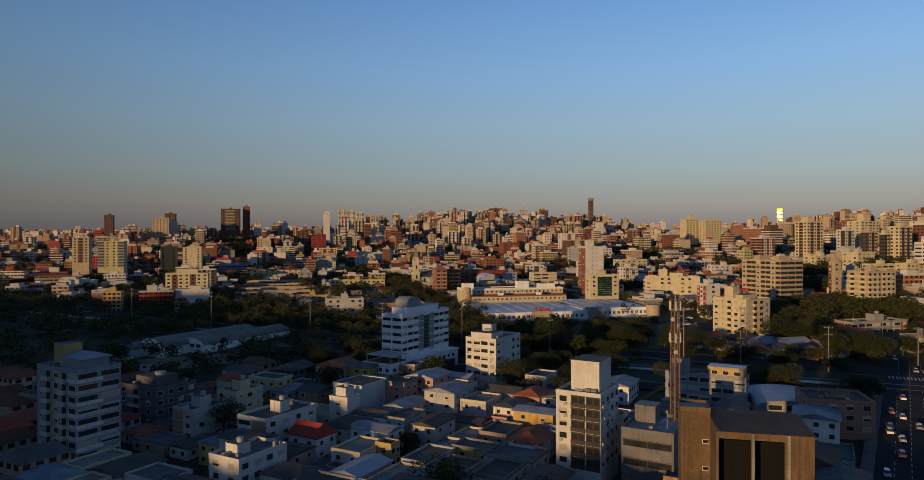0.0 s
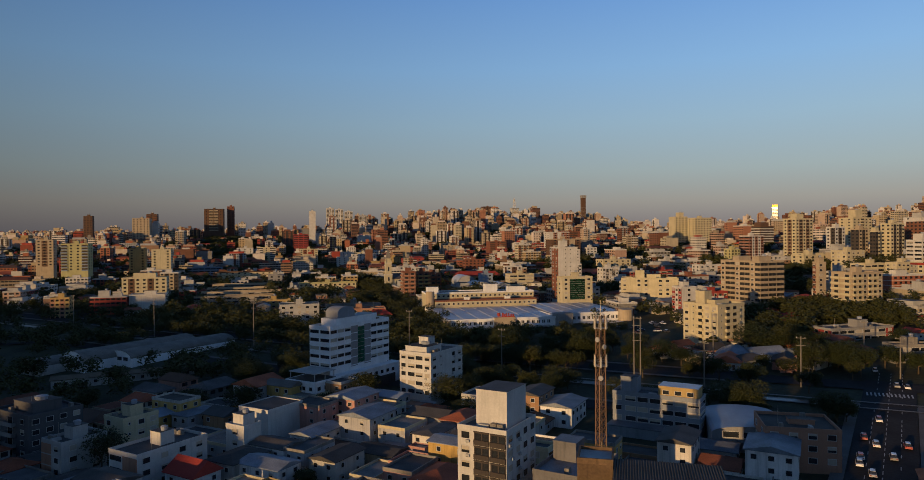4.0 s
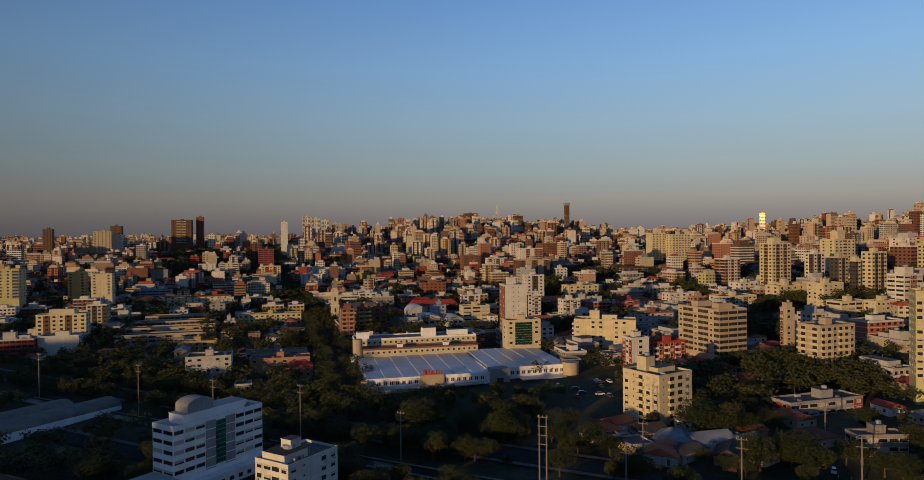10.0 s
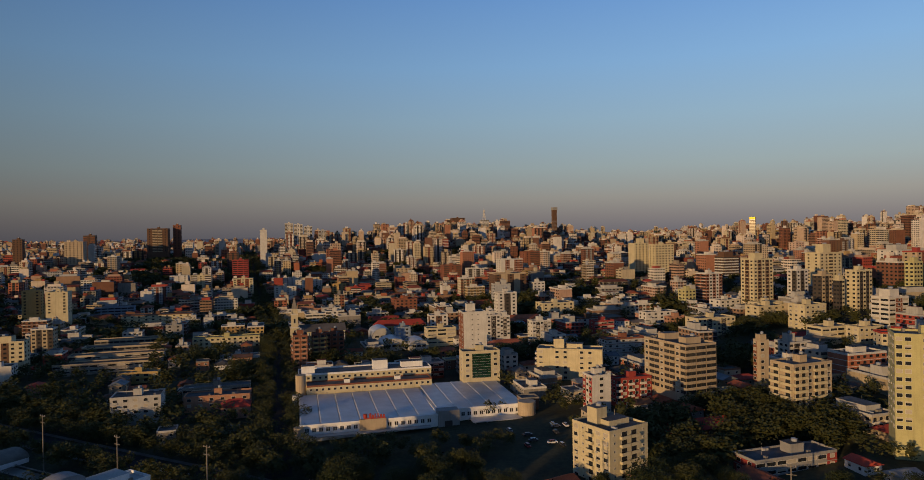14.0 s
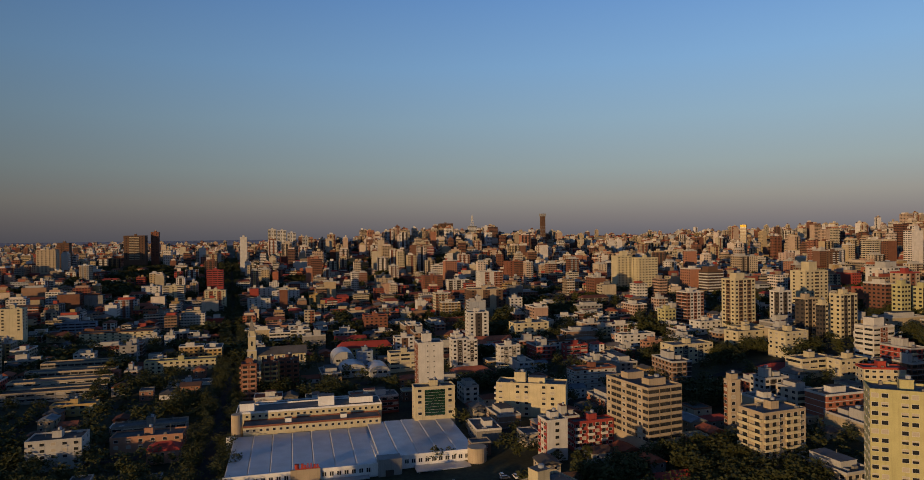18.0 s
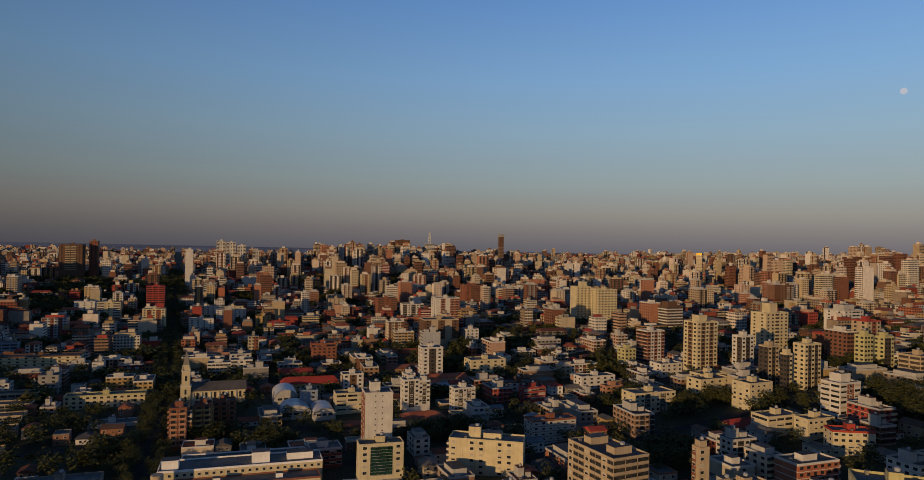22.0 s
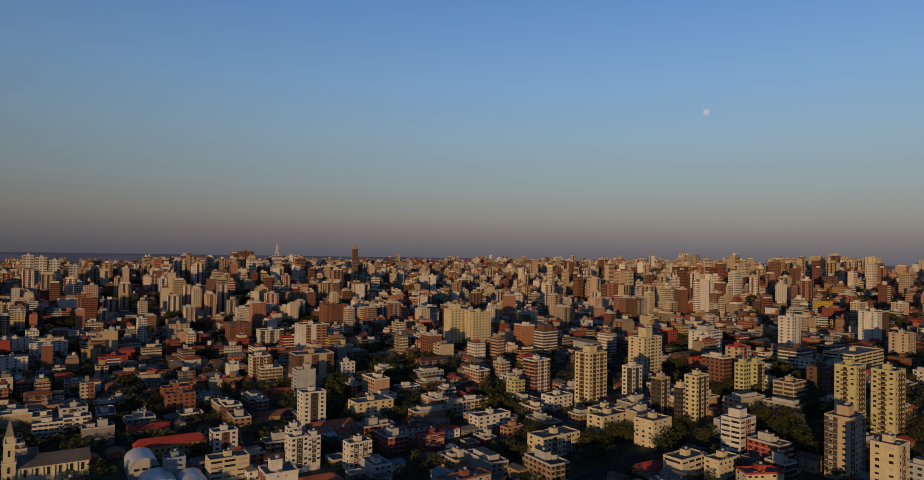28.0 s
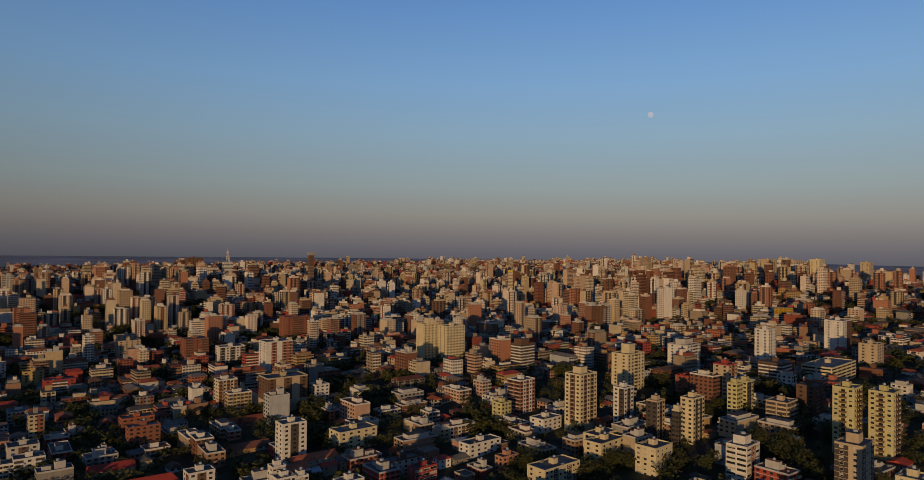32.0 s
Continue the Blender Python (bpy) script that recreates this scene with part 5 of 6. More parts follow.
hero("cream long block with ribbon windows", 596, 636, 20, 63, 25, 60, CREAM, front="WWWWW", left="WW", right="WW", n=5, anchor="mm", far=True)
hero("white tower with a brown side", 739, 736, 20, 32, 19, 84, WHITE, front="wwccc", left="ww", right="ww", n=12, anchor="mm", far=True, accent=BROWN)
hero("beige apartment tower of nine storeys", 673, 651, 20, 20, 16, 72, BEIGE, front="www", left="ww", right="ww", n=9, anchor="mm", far=True)
hero("dark brown apartment block with balconies", 469, 552, 20, 16, 13, 65, BROWN, front="bwb", left="ww", right="ww", n=7, anchor="mm", far=True, balcony=BRICK)
hero("beige block with rounded balconies", 438, 549, 20, 18, 14, 57, BEIGE, front="bbb", left="bb", right="ww", n=5, anchor="mm", far=True, balcony=BEIGE)
hero("pink and white apartment tower", 616, 1124, 17, 17, 14, 71, PINK, front="www", left="ww", right="ww", n=12, anchor="mm", far=True)
hero("brick and white apartment tower", 645, 1099, 17, 14, 12, 77, WHITE, front="wcw", left="cc", right="ww", n=13, anchor="mm", far=True, accent=BRICK)
hero("dark brown tower with a flat roof", 642, 1046, 17, 12, 11, 75, BROWN, front="bwb", left="ww", right="ww", n=12, anchor="mm", far=True, balcony=WHITE)
hero("bright white block with a flat roof", 760, 1471, 17, 31, 19, 78, WHITE, front="....", left="..", right="ww", n=7, anchor="mm", far=True)
hero("white apartment tower with dark strips", 128, 670, 14, 17, 12, 41, WHITE, front="wdw", left="ww", right="ww", n=9, anchor="mm", far=True)
hero("brick tower with balconies with a flat roof", 78, 1078, 14, 27, 22, 47, BRICK, front="bwb", left="ww", right="ww", n=8, anchor="mm", far=True, balcony=BRICK)
hero("white tower with dark strips", 114, 1014, 14, 28, 17, 45, WHITE, front="dwdwd", left="ww", right="ww", n=7, anchor="mm", far=True)
hero("brick tower of nine storeys", 207, 1150, 14, 34, 24, 63, BRICK, front="wbbw", left="ww", right="ww", n=10, anchor="mm", far=True, balcony=BRICK)
hero("beige block of six storeys", 3, 1132, 14, 25, 18, 41, BEIGE, front="wwww", left="ww", right="ww", n=6, anchor="mm", far=True)
hero("brick block with white window strips", 36, 740, 14, 21, 10, 30, BRICK, front="wwwww", left="ww", right="ww", n=5, anchor="mm", far=True)
hero("red and white apartment block", -49, 982, 14, 27, 16, 24, RED, front="wbbw", left="ww", right="ww", n=4, anchor="mm", far=True, balcony=WHITE)
hero("ochre apartment block with plain windows", -80, 1034, 14, 19, 13, 25, OCHRE, front="www", left="ww", right="ww", n=4, anchor="mm", far=True)
hero("long white row of apartments", -130, 1068, 14, 38, 15, 29, WHITE, front="wwwwwww", left="ww", right="ww", n=4, anchor="mm", far=True)
hero("white block with small balconies", -28, 712, 14, 17, 12, 23, WHITE, front="bwb", left="ww", right="ww", n=4, anchor="mm", far=True)
hero("salmon block with a flat roof", -65, 784, 14, 25, 12, 19, SALMON, front="WWW", left="ww", right="ww", n=3, anchor="mm", far=True)
hero("white apartment block with black strips", 112, 593, 15, 11, 9, 31, WHITE, front="wdw", left="ww", right="ww", n=6, anchor="mm")
hero("tall white tower on the ridge", -275, 1538, 14, 17, 16, 122, WHITE, front="bwb", left="ww", right="ww", n=20, anchor="mm", far=True)
hero("tall white tower on the ridge with round balconies", -254, 1534, 14, 18, 16, 119, WHITE, front="bwb", left="ww", right="ww", n=20, anchor="mm", far=True)
hero("tall white tower on the ridge with stacked balconies", -232, 1529, 14, 17, 15, 114, WHITE, front="bwb", left="ww", right="ww", n=19, anchor="mm", far=True)
hero("pale tower on the ridge", -198, 1516, 14, 17, 16, 105, LIGHTGREY, front="bwb", left="ww", right="ww", n=17, anchor="mm", far=True)
hero("slender white tower beside the avenue", -265, 1312, 14, 12, 12, 106, WHITE, front="...", left="ww", right="ww", n=14, anchor="mm", far=True)
hero("brown hotel tower on the ridge", 91, 1749, 14, 32, 22, 133, BROWN, front="wwww", left="ww", right="ww", n=15, anchor="mm", far=True)
hero("beige tower on the western hill", -524, 1166, 14, 27, 19, 90, BEIGE, front="wwwww", left="ww", right="ww", n=12, anchor="mm", far=True)
hero("brown tower on the western hill", -618, 1171, 14, 14, 11, 95, BROWN, front="www", left="ww", right="ww", n=14, anchor="mm", far=True)
hero("dark tower on the western hill", -539, 1237, 14, 18, 14, 100, BROWN, front="bwb", left="ww", right="ww", n=13, anchor="mm", far=True, balcony=BRICK)
hero("brown stepped tower on the western hill", -446, 1290, 14, 34, 24, 111, BROWN, front="wbbw", left="ww", right="ww", n=14, anchor="mm", far=True, balcony=BEIGE)
hero("slim brick tower on the western hill", -425, 1320, 14, 13, 13, 117, BRICK, front="ww", left="ww", right="ww", n=15, anchor="mm", far=True)
hero("cream block with brown strips and stepped roof", -224, 546, 15, 32, 11, 24, CREAM, front="wcwwcww", left="ww", right="ww", n=5, anchor="mm", far=True, accent=BROWN, boxes=((0.5, 0.5, 16, 8, 4),))
hero("ochre tower with blank sides", -324, 740, 15, 16, 11, 44, OCHRE, front="w.w", left="..", right="ww", n=8, anchor="mm", far=True)
hero("cream tower with blank sides", -295, 733, 15, 19, 13, 43, CREAM, front="w.w", left="ww", right="ww", n=7, anchor="mm", far=True)
hero("pale green tower with a flat roof", -359, 687, 15, 24, 17, 50, LEMON, front="bwwb", left="ww", right="ww", n=9, anchor="mm", far=True, balcony=BLUE)
hero("beige tower with brown strips", -402, 707, 15, 16, 11, 54, BEIGE, front="wcw", left="ww", right="ww", n=9, anchor="mm", far=True, accent=BROWN)
hero("orange and cream apartment block", -253, 485, 15, 12, 10, 14, OCHRE, front="cwcw", left="ww", right="ww", n=5, anchor="mm", far=True, accent=SALMON)
hero("pale grey two-storey school with red end walls", 204, 332, 17, 36, 11, 11, GREY, front="WWWWWWWc", left="cc", right="cc", n=3, anchor="mm", accent=RED, boxes=((0.6, 0.5, 6, 5, 3.5),))
hero("dull concrete round-ended shop building", 200, 287, 0, 17, 7, 10, CONCRETE, front="WWWWW", left="WW", right="WW", n=2, anchor="mm")
hero("twin beige slab on the far hill", 1413, 1442, 20, 54, 27, 144, BEIGE, front="wwww", left="ww", right="ww", n=14, anchor="mm", far=True)
hero("twin beige slab on the far hill", 1465, 1413, 20, 55, 27, 142, BEIGE, front="wwww", left="ww", right="ww", n=14, anchor="mm", far=True)
hero("pale slab on the far hill", 1538, 1403, 20, 38, 23, 145, CREAM, front="www", left="ww", right="ww", n=12, anchor="mm", far=True)
hero("grey slab on the far hill", 1562, 1289, 20, 31, 19, 140, BEIGE, front="www", left="ww", right="ww", n=12, anchor="mm", far=True)
left_tower = hero("grey-blue apartment tower with white banded balconies", -102, 178, -30, 18, 12, 18, BLUEGREY, front="sbcbW", left="wsw", right="WW", n=8, anchor="mm", balcony=LIGHTGREY, accent=OCHRE,
                  trim=BLUEGREY, boxes=((0.8, 0.5, 8, 8, 2.6),), tank=False, solid=True)
part("lift_house", roof_box(4.5, 5, 6.0, OCHRE, ROOFGREY), left_tower, "tall ochre lift house", at=pose(-3.2, -1, 18 - left_tower.matrix_world.translation.z))
part("gable_roof", hip_roof(7.5, 7.5, 1.4, BLUEROOF, 0.9), left_tower, "pale blue sheet roof", at=pose(4.0, 0, 18.2 + 2.8 - left_tower.matrix_world.translation.z))
for k in range(8):
    band = Mesh()
    band.box(4.9, 9.15, -6.15, -6.0, 0, 1.0, LIGHTGREY if k % 3 else WHITE, bottom=True)
    band.box(9.0, 9.15, -6.0, 1.0 + k % 2 * 4, 0, 1.0, LIGHTGREY if k % 2 else WHITE, bottom=True)
    part("band", band, left_tower, "white rendered band under the windows", at=pose(0, 0, 18 - left_tower.matrix_world.translation.z - (k + 1) * ST))
hero("dark grey apartment block with a set-back top floor", -99, 217, -30, 19, 15, 5, DARKGREY, front="wbw", left="wsw", right="wwww", n=4, anchor="mm", balcony=GREY, boxes=((0.5, 0.5, 10, 8, 2.8),))
hero("two-storey block with a salmon front", -78, 199, -30, 9, 12, 2, LIGHTGREY, front="kw", left="ww", right="ww", n=3, anchor="mm", accent=SALMON)
hero("cream block with small roof houses", -72, 217, -30, 9, 11, 3, CREAM, front="w.", left="ww", right="sww", n=3, anchor="mm")
hero("white three-storey block with a lit narrow front", -53, 193, -30, 11, 20, 2, WHITE, front="Wk", left="ww", right="wwww", n=3, anchor="mm", accent=SALMON)
hero("long white three-storey building with terraces", -51, 160, -30, 10, 15, 1, WHITE, front="ww", left="ww", right="wwww", n=3, anchor="mm", boxes=((0.3, 0.3, 4, 4, 2.5),))
hero("white block with a blank side wall", -36, 206, -30, 7, 6, 3, WHITE, front="w", left="..", right="..", n=3, anchor="mm")
hero("large white gabled workshop", -34, 225, -30, 12, 14, 4, WHITE, front=".", left="..", right="....", n=3, anchor="mm", parapet=0.3, boxes=())
hero("ochre two-storey house with a flat roof", -19, 172, -30, 5, 4, -1, OCHRE, front="w", left="ww", right="ww", n=2, anchor="mm", boxes=())
# parapets take the painted loggia shade colour as well
hero("white five-storey apartment block with brown loggias", 31, 163, -30, 11, 14, 15, WHITE, front="arr", left="ww", right="aawa", n=6, anchor="mm", balcony=DARK, boxes=((0.7, 0.55, 7, 9, 7.5),), tank=False)
hero("grey workshop block with wide dark openings and a roof house", 47, 160.5, -30, 12, 17, 7, DULLGREY, front="r", left="W", right="....", n=2, anchor="mm", boxes=((0.1, 0.75, 5, 5, 4),), top=ZINCDULL, tank=False, st=4.4, trim=DULLGREY)
house(-113, 301, 27, 58, 8, 1, "long low shed under a brownish sheet roof", wall=LIGHTGREY, roof=SAND, windows=False, pitch=0.14)
for k in range(6):
    take(-137 + k * 9.3, 289 + k * 4.7, 4)
hero("brown three-storey apartment block with white shutters", 108, 193, -14, 17, 15, 6, SALMON, front="wwww", left="ww", right="w", n=3, anchor="mm", boxes=((0.6, 0.5, 6, 3, 1.2),), tank=False, top=FIBRE)
hero("cream terraced house with orange ground floor", 42, 182, -30, 6, 5, 4, CREAM, front="w", left="W", right="W", n=3, anchor="mm", boxes=())
hero("yellow apartment tower with small square windows", 256, 332, -24, 22, 13, 53, LEMON, front="ww.ww.ww", left="wsw", right="ws", n=12, anchor="mm")

# ---- masts, poles and far towers ----


def lattice_mast(x, y, top, base_w, top_w, label, legs=4):
    g = ground_z(x, y) - 0.2
    h = top - g
    ob = new("telecom_mast", None)
    ob.matrix_world = pose(x, y, g, 0, 0, 20)
    tagged(ob, label, "mast")

    def corner(k, e):
        r = (base_w + (top_w - base_w) * e / h) / 2 * 1.414
        a = math.pi / 4 + k * math.pi / 2
        return (r * math.cos(a), r * math.sin(a), e)

    for k in range(4):
        q = Mesh()
        q.beam(corner(k, 0), corner(k, h), 0.12, RUST, 6)
        part("leg", q, ob)
    step = 1.9
    for k in range(4):
        q = Mesh()
        e = 0.0
        while e + step < h:
            q.beam(corner(k, e), corner((k + 1) % 4, e + step), 0.05, RUST)
            q.beam(corner((k + 1) % 4, e), corner(k, e + step), 0.05, RUST)
            q.beam(corner(k, e), corner((k + 1) % 4, e), 0.05, RUST)
            e += step
        part("bracing", q, ob, "crossed steel bars")
    q = Mesh()
    for k in range(3):
        q.beam((0.25 * k - 0.25, 0, 0), (0.25 * k - 0.25, 0, h), 0.05, DARKGREY, 5)
    part("cable_run", q, ob)
    for e in (h - 2.6, h - 10.5):
        q = Mesh()
        q.box(-1.1, 1.1, -1.1, 1.1, -0.08, 0.08, STEEL, bottom=True)
        part("platform", q, ob, at=pose(0, 0, e))
        for turn in (0, 90, 180, 270):
            q = Mesh()
            q.box(-1.1, -1.04, -1.1, -1.04, 0.08, 1.1, STEEL)
            q.box(-1.04, 1.04, -1.1, -1.04, 1.04, 1.1, STEEL, bottom=True)
            part("railing", q, ob, at=pose(0, 0, e, 0, 0, turn))
        for j in range(6):
            a = j * math.pi / 3
            q = Mesh()
            q.box(-0.16, 0.16, -0.1, 0.1, -0.2, 2.0, WHITE, bottom=True)
            q.beam((0, 0.15, 0), (0, 0.15, 2.4), 0.05, STEEL)
            part("antenna", q, ob, "white panel antenna", at=pose(1.35 * math.cos(a), 1.35 * math.sin(a), e, 0, 0, math.degrees(a) - 90))
    for e, a in ((h - 5, 200), (h - 6.5, 290), (h - 13, 240)):
        q = Mesh()
        q.cyl(0, 0, 0.55, 0, 0.25, LIGHTGREY, 14, 0.5)
        part("dish", q, ob, "round grey dish", at=pose(0.9 * math.cos(radians(a)), 0.9 * math.sin(radians(a)), e, 90, 0, a + 90))
    q = Mesh()
    q.beam((0, 0, h), (0, 0, h + 3.2), 0.06, STEEL)
    part("lightning_rod", q, ob)


lattice_mast(52.8, 164.2, 37.0, 1.8, 1.3, "rust-brown lattice telecom mast with white antennas")


def pole(x, y, top, label, arms=1, double=False):
    g = ground_z(x, y) - 0.3
    h = top - g
    ob = new("power_pole", None)
    ob.matrix_world = pose(x, y, g, 0, 0, -28)
    tagged(ob, label, "pole", "poles along the canal")
    for s in ((-1.1, 1.1) if double else (0,)):
        q = Mesh()
        q.cyl(s, 0, 0.28, 0, h, WOODPOLE, 8, 0.16)
        part("shaft", q, ob)
    for k in range(arms):
        q = Mesh()
        q.box(-1.6, 1.6, -0.1, 0.1, 0, 0.2, WOODPOLE, bottom=True)
        part("crossarm", q, ob, at=pose(0, 0, h - 0.8 - 2.6 * k))
    for s in (-1.3, 0, 1.3):
        q = Mesh()
        q.cyl(s, 0, 0.1, 0, 0.4, LIGHTGREY, 6)
        part("insulator", q, ob, at=pose(0, 0, h - 0.6))


pole(84.8, 257, 25.7, "tall double concrete power pole with crossarms", 4, True)
for x, y, t in ((-82, 362, 22), (0.4, 318, 22), (-150, 400, 21), (143, 259, 18), (110, 262, 16), (180, 262, 17), (40, 300, 16), (120, 280, 17), (-40, 338, 20), (190, 300, 18), (-210, 425, 21)):
    pole(x, y, t, "tall concrete power pole with crossarms", 2)


def ridge_towers():
    g = ground_z(303, 1555)
    q = Mesh()
    q.box(-4.5, 4.5, -4.5, 4.5, -3, 146 - g, BROWN)
    for k in range(18):
        q.box(-4.7, 4.7, -4.7, 4.7, 5 + k * 3, 5.4 + k * 3, GREY, bottom=True)
    q.box(-5.5, 5.5, -5.5, 5.5, 143 - g, 149 - g, GREY, bottom=True)
    ob = new("water_tower", q.done("water_tower"))
    ob.matrix_world = pose(303, 1555, g, 0, 0, 14)
    tagged(ob, "slim dark ribbed tower above the roofs", "tower")
    take(303, 1555, 8)
    g = ground_z(154, 1672)
    q = Mesh()
    q.box(-9, 9, -8, 8, -3, 126 - g, WHITE)
    for k in range(10):
        q.box(-9.05, 9.05, -8.1, 8.1, 126 - g - 2.2 - 2.9 * k, 126 - g - 1.0 - 2.9 * k, GLASS, bottom=True)
    ob = new("broadcast_building", q.done("broadcast_building"))
    ob.matrix_world = pose(154, 1672, g, 0, 0, 14)
    tagged(ob, "white building carrying a stepped white antenna mast", "building")
    take(154, 1672, 12)
    q = Mesh()
    for a, b in ((-3, -3), (3, -3), (3, 3), (-3, 3)):
        q.beam((a, b, 0), (a * 0.25, b * 0.25, 24), 0.4, WHITE)
    for e in (6, 12, 18, 22):
        r = 3.4 - e * 0.09
        q.box(-r, r, -r, r, e, e + 1.6, WHITE, bottom=True)
    q.beam((0, 0, 24), (0, 0, 28), 0.3, WHITE)
    part("antenna_mast", q, ob, "stepped white antenna mast", at=pose(0, 0, 126 - g))


ridge_towers()

# ---- moon ----
bmm = bmesh.new()
bmesh.ops.create_uvsphere(bmm, u_segments=24, v_segments=16, radius=19.2)
mm = bpy.data.meshes.new("moon")
bmm.to_mesh(mm)
moon_mat = mat("moon_glow", (0.03, 0.032, 0.035), vary=0.3, grain=0.05, stain=0.0, bump=0)
# even emission stands in for sunlight on the moon's face
moon_mat.node_tree.nodes["Principled BSDF"].inputs["Emission Color"].default_value = (0.80, 0.86, 1.0, 1)
moon_mat.node_tree.nodes["Principled BSDF"].inputs["Emission Strength"].default_value = 0.6
mm.materials.append(moon_mat)
bmm.free()
moon_ob = new("moon", mm)
aim = Vector((math.sin(radians(38.47)) * math.cos(radians(11.49)), math.cos(radians(38.47)) * math.cos(radians(11.49)), math.sin(radians(11.49))))
moon_ob.location = Vector((80, 185, 140)) + aim * 4700
tagged(moon_ob, "pale almost full moon in the evening sky", "moon")

# ---- the common city ----
rng = random.Random(7)
EYES = [((0, 0), 0.0), ((87, 93), 0.6), ((112, 125), 1.0), ((95, 160), 9.0), ((55, 215), 23.2)]


def in_view(x, y, margin=3):
    for (ex, ey), right in EYES:
        if abs(math.degrees(math.atan2(x - ex, y - ey)) - right) < 35 + margin:
            return True
    return False


SIZES = [(10, 12), (12, 15), (15, 11), (12, 19), (19, 11), (9, 14), (24, 12), (28, 12), (20, 15), (13, 24), (16, 13)]
TSIZES = [(11, 12), (12, 16), (16, 12), (13, 19), (10, 13), (19, 14)]
LSIZES = [(8, 13), (9, 12), (10, 14), (7, 12), (11, 13), (9, 9), (12, 8)]
HSIZES = [(8, 10), (9, 8), (10, 12), (7, 9), (12, 9)]
LOTS, TREES, SPOTS = [], [], []
# small shops and houses between the canal road and the cream block
SHOPS = [(122, 324), (131, 313), (138, 304), (152, 322), (123, 301), (130, 291), (138, 292), (149, 301), (151, 287), (162, 286), (114, 316), (157, 319), (161, 298)]
for k, (x, y) in enumerate(SHOPS):
    one = house(x, y, (32, 15, -28)[k % 3], 9 + k % 4 * 2, 8 + k % 3 * 2, 1, "low shop with a worn brown roof beside the road", wall=NEARWALL,
                roof=(TERRACOTTA, FIBRE, ZINCDULL, FIBRE, BROWN)[k % 5], flat=k % 5 == 4)
    annex(one, 9, 8 + k % 3 * 2, 3, NEARWALL, (FIBRE, TERRACOTTA, ZINCDULL)[k % 3], rng)
    take(x, y, 6)
# small woods and parks, as (x, y, radius)
WOODS = [(-2, 533, 9), (-143, 801, 16), (-47, 510, 14), (33, 520, 14), (217, 763, 18), (268, 657, 16), (303, 551, 10), (239, 469, 20), (545, 753, 16), (392, 516, 14), (328, 458, 9)]
WOODS += [(-25, 708, 9), (349, 666, 9), (-95, 561, 10), (-165, 1149, 14), (-52, 637, 12), (195, 816, 18), (250, 812, 16), (281, 692, 16), (260, 590, 12), (381, 489, 16), (434, 519, 10)]
WOODS += [(491, 609, 10), (895, 1156, 22), (609, 784, 12), (288, 552, 9), (12, 755, 8), (34, 663, 8), (153, 729, 9), (131, 620, 9), (414, 935, 16), (565, 570, 12), (30, 1348, 14)]
WOODS += [(306, 1133, 14), (444, 680, 8), (171, 344, 14), (194, 364, 16), (217, 379, 16), (226, 352, 10), (155, 308, 9), (166, 275, 11), (141, 297, 6)]
WOODS += [(-380, 1180, 45), (-310, 1330, 36), (-460, 1370, 45), (-310, 1130, 28)]
WOODS += [(-672, 1912, 38), (-483, 1676, 38), (-501, 1373, 38), (-324, 1245, 38), (-420, 1272, 38), (-356, 1041, 38), (969, 1240, 38), (934, 1085, 38), (553, 1743, 38), (595, 1613, 38), (1015, 949, 38)]
for k in range(120):                                   # groves and gardens between the blocks
    WOODS.append((rng.uniform(-420, 620), rng.uniform(520, 1250), rng.uniform(6, 15)))
for k in range(60):
    WOODS.append((rng.uniform(-480, 150), rng.uniform(900, 1600), rng.uniform(9, 20)))
for wx, wy, wr in WOODS:
    for k in range(int(wr * wr / 13) + 2):
        a, b = rng.uniform(0, 6.28), wr * math.sqrt(rng.random())
        x, y = wx + b * math.cos(a), wy + b * math.sin(a)
        if is_free(x, y, 1.0):
            SPOTS.append((x, y, rng.uniform(0.9, 1.5)))
for wx, wy, wr in WOODS:
    take(wx, wy, wr * 0.75)


def before_shop(x, y):
    """The open ground and car park in front of the supermarket."""
    c, s = math.cos(radians(13.6)), math.sin(radians(13.6))
    a, b = (x - 16) * c + (y - 385) * s, -(x - 16) * s + (y - 385) * c
    return -8 < a < 118 and -85 < b < 3


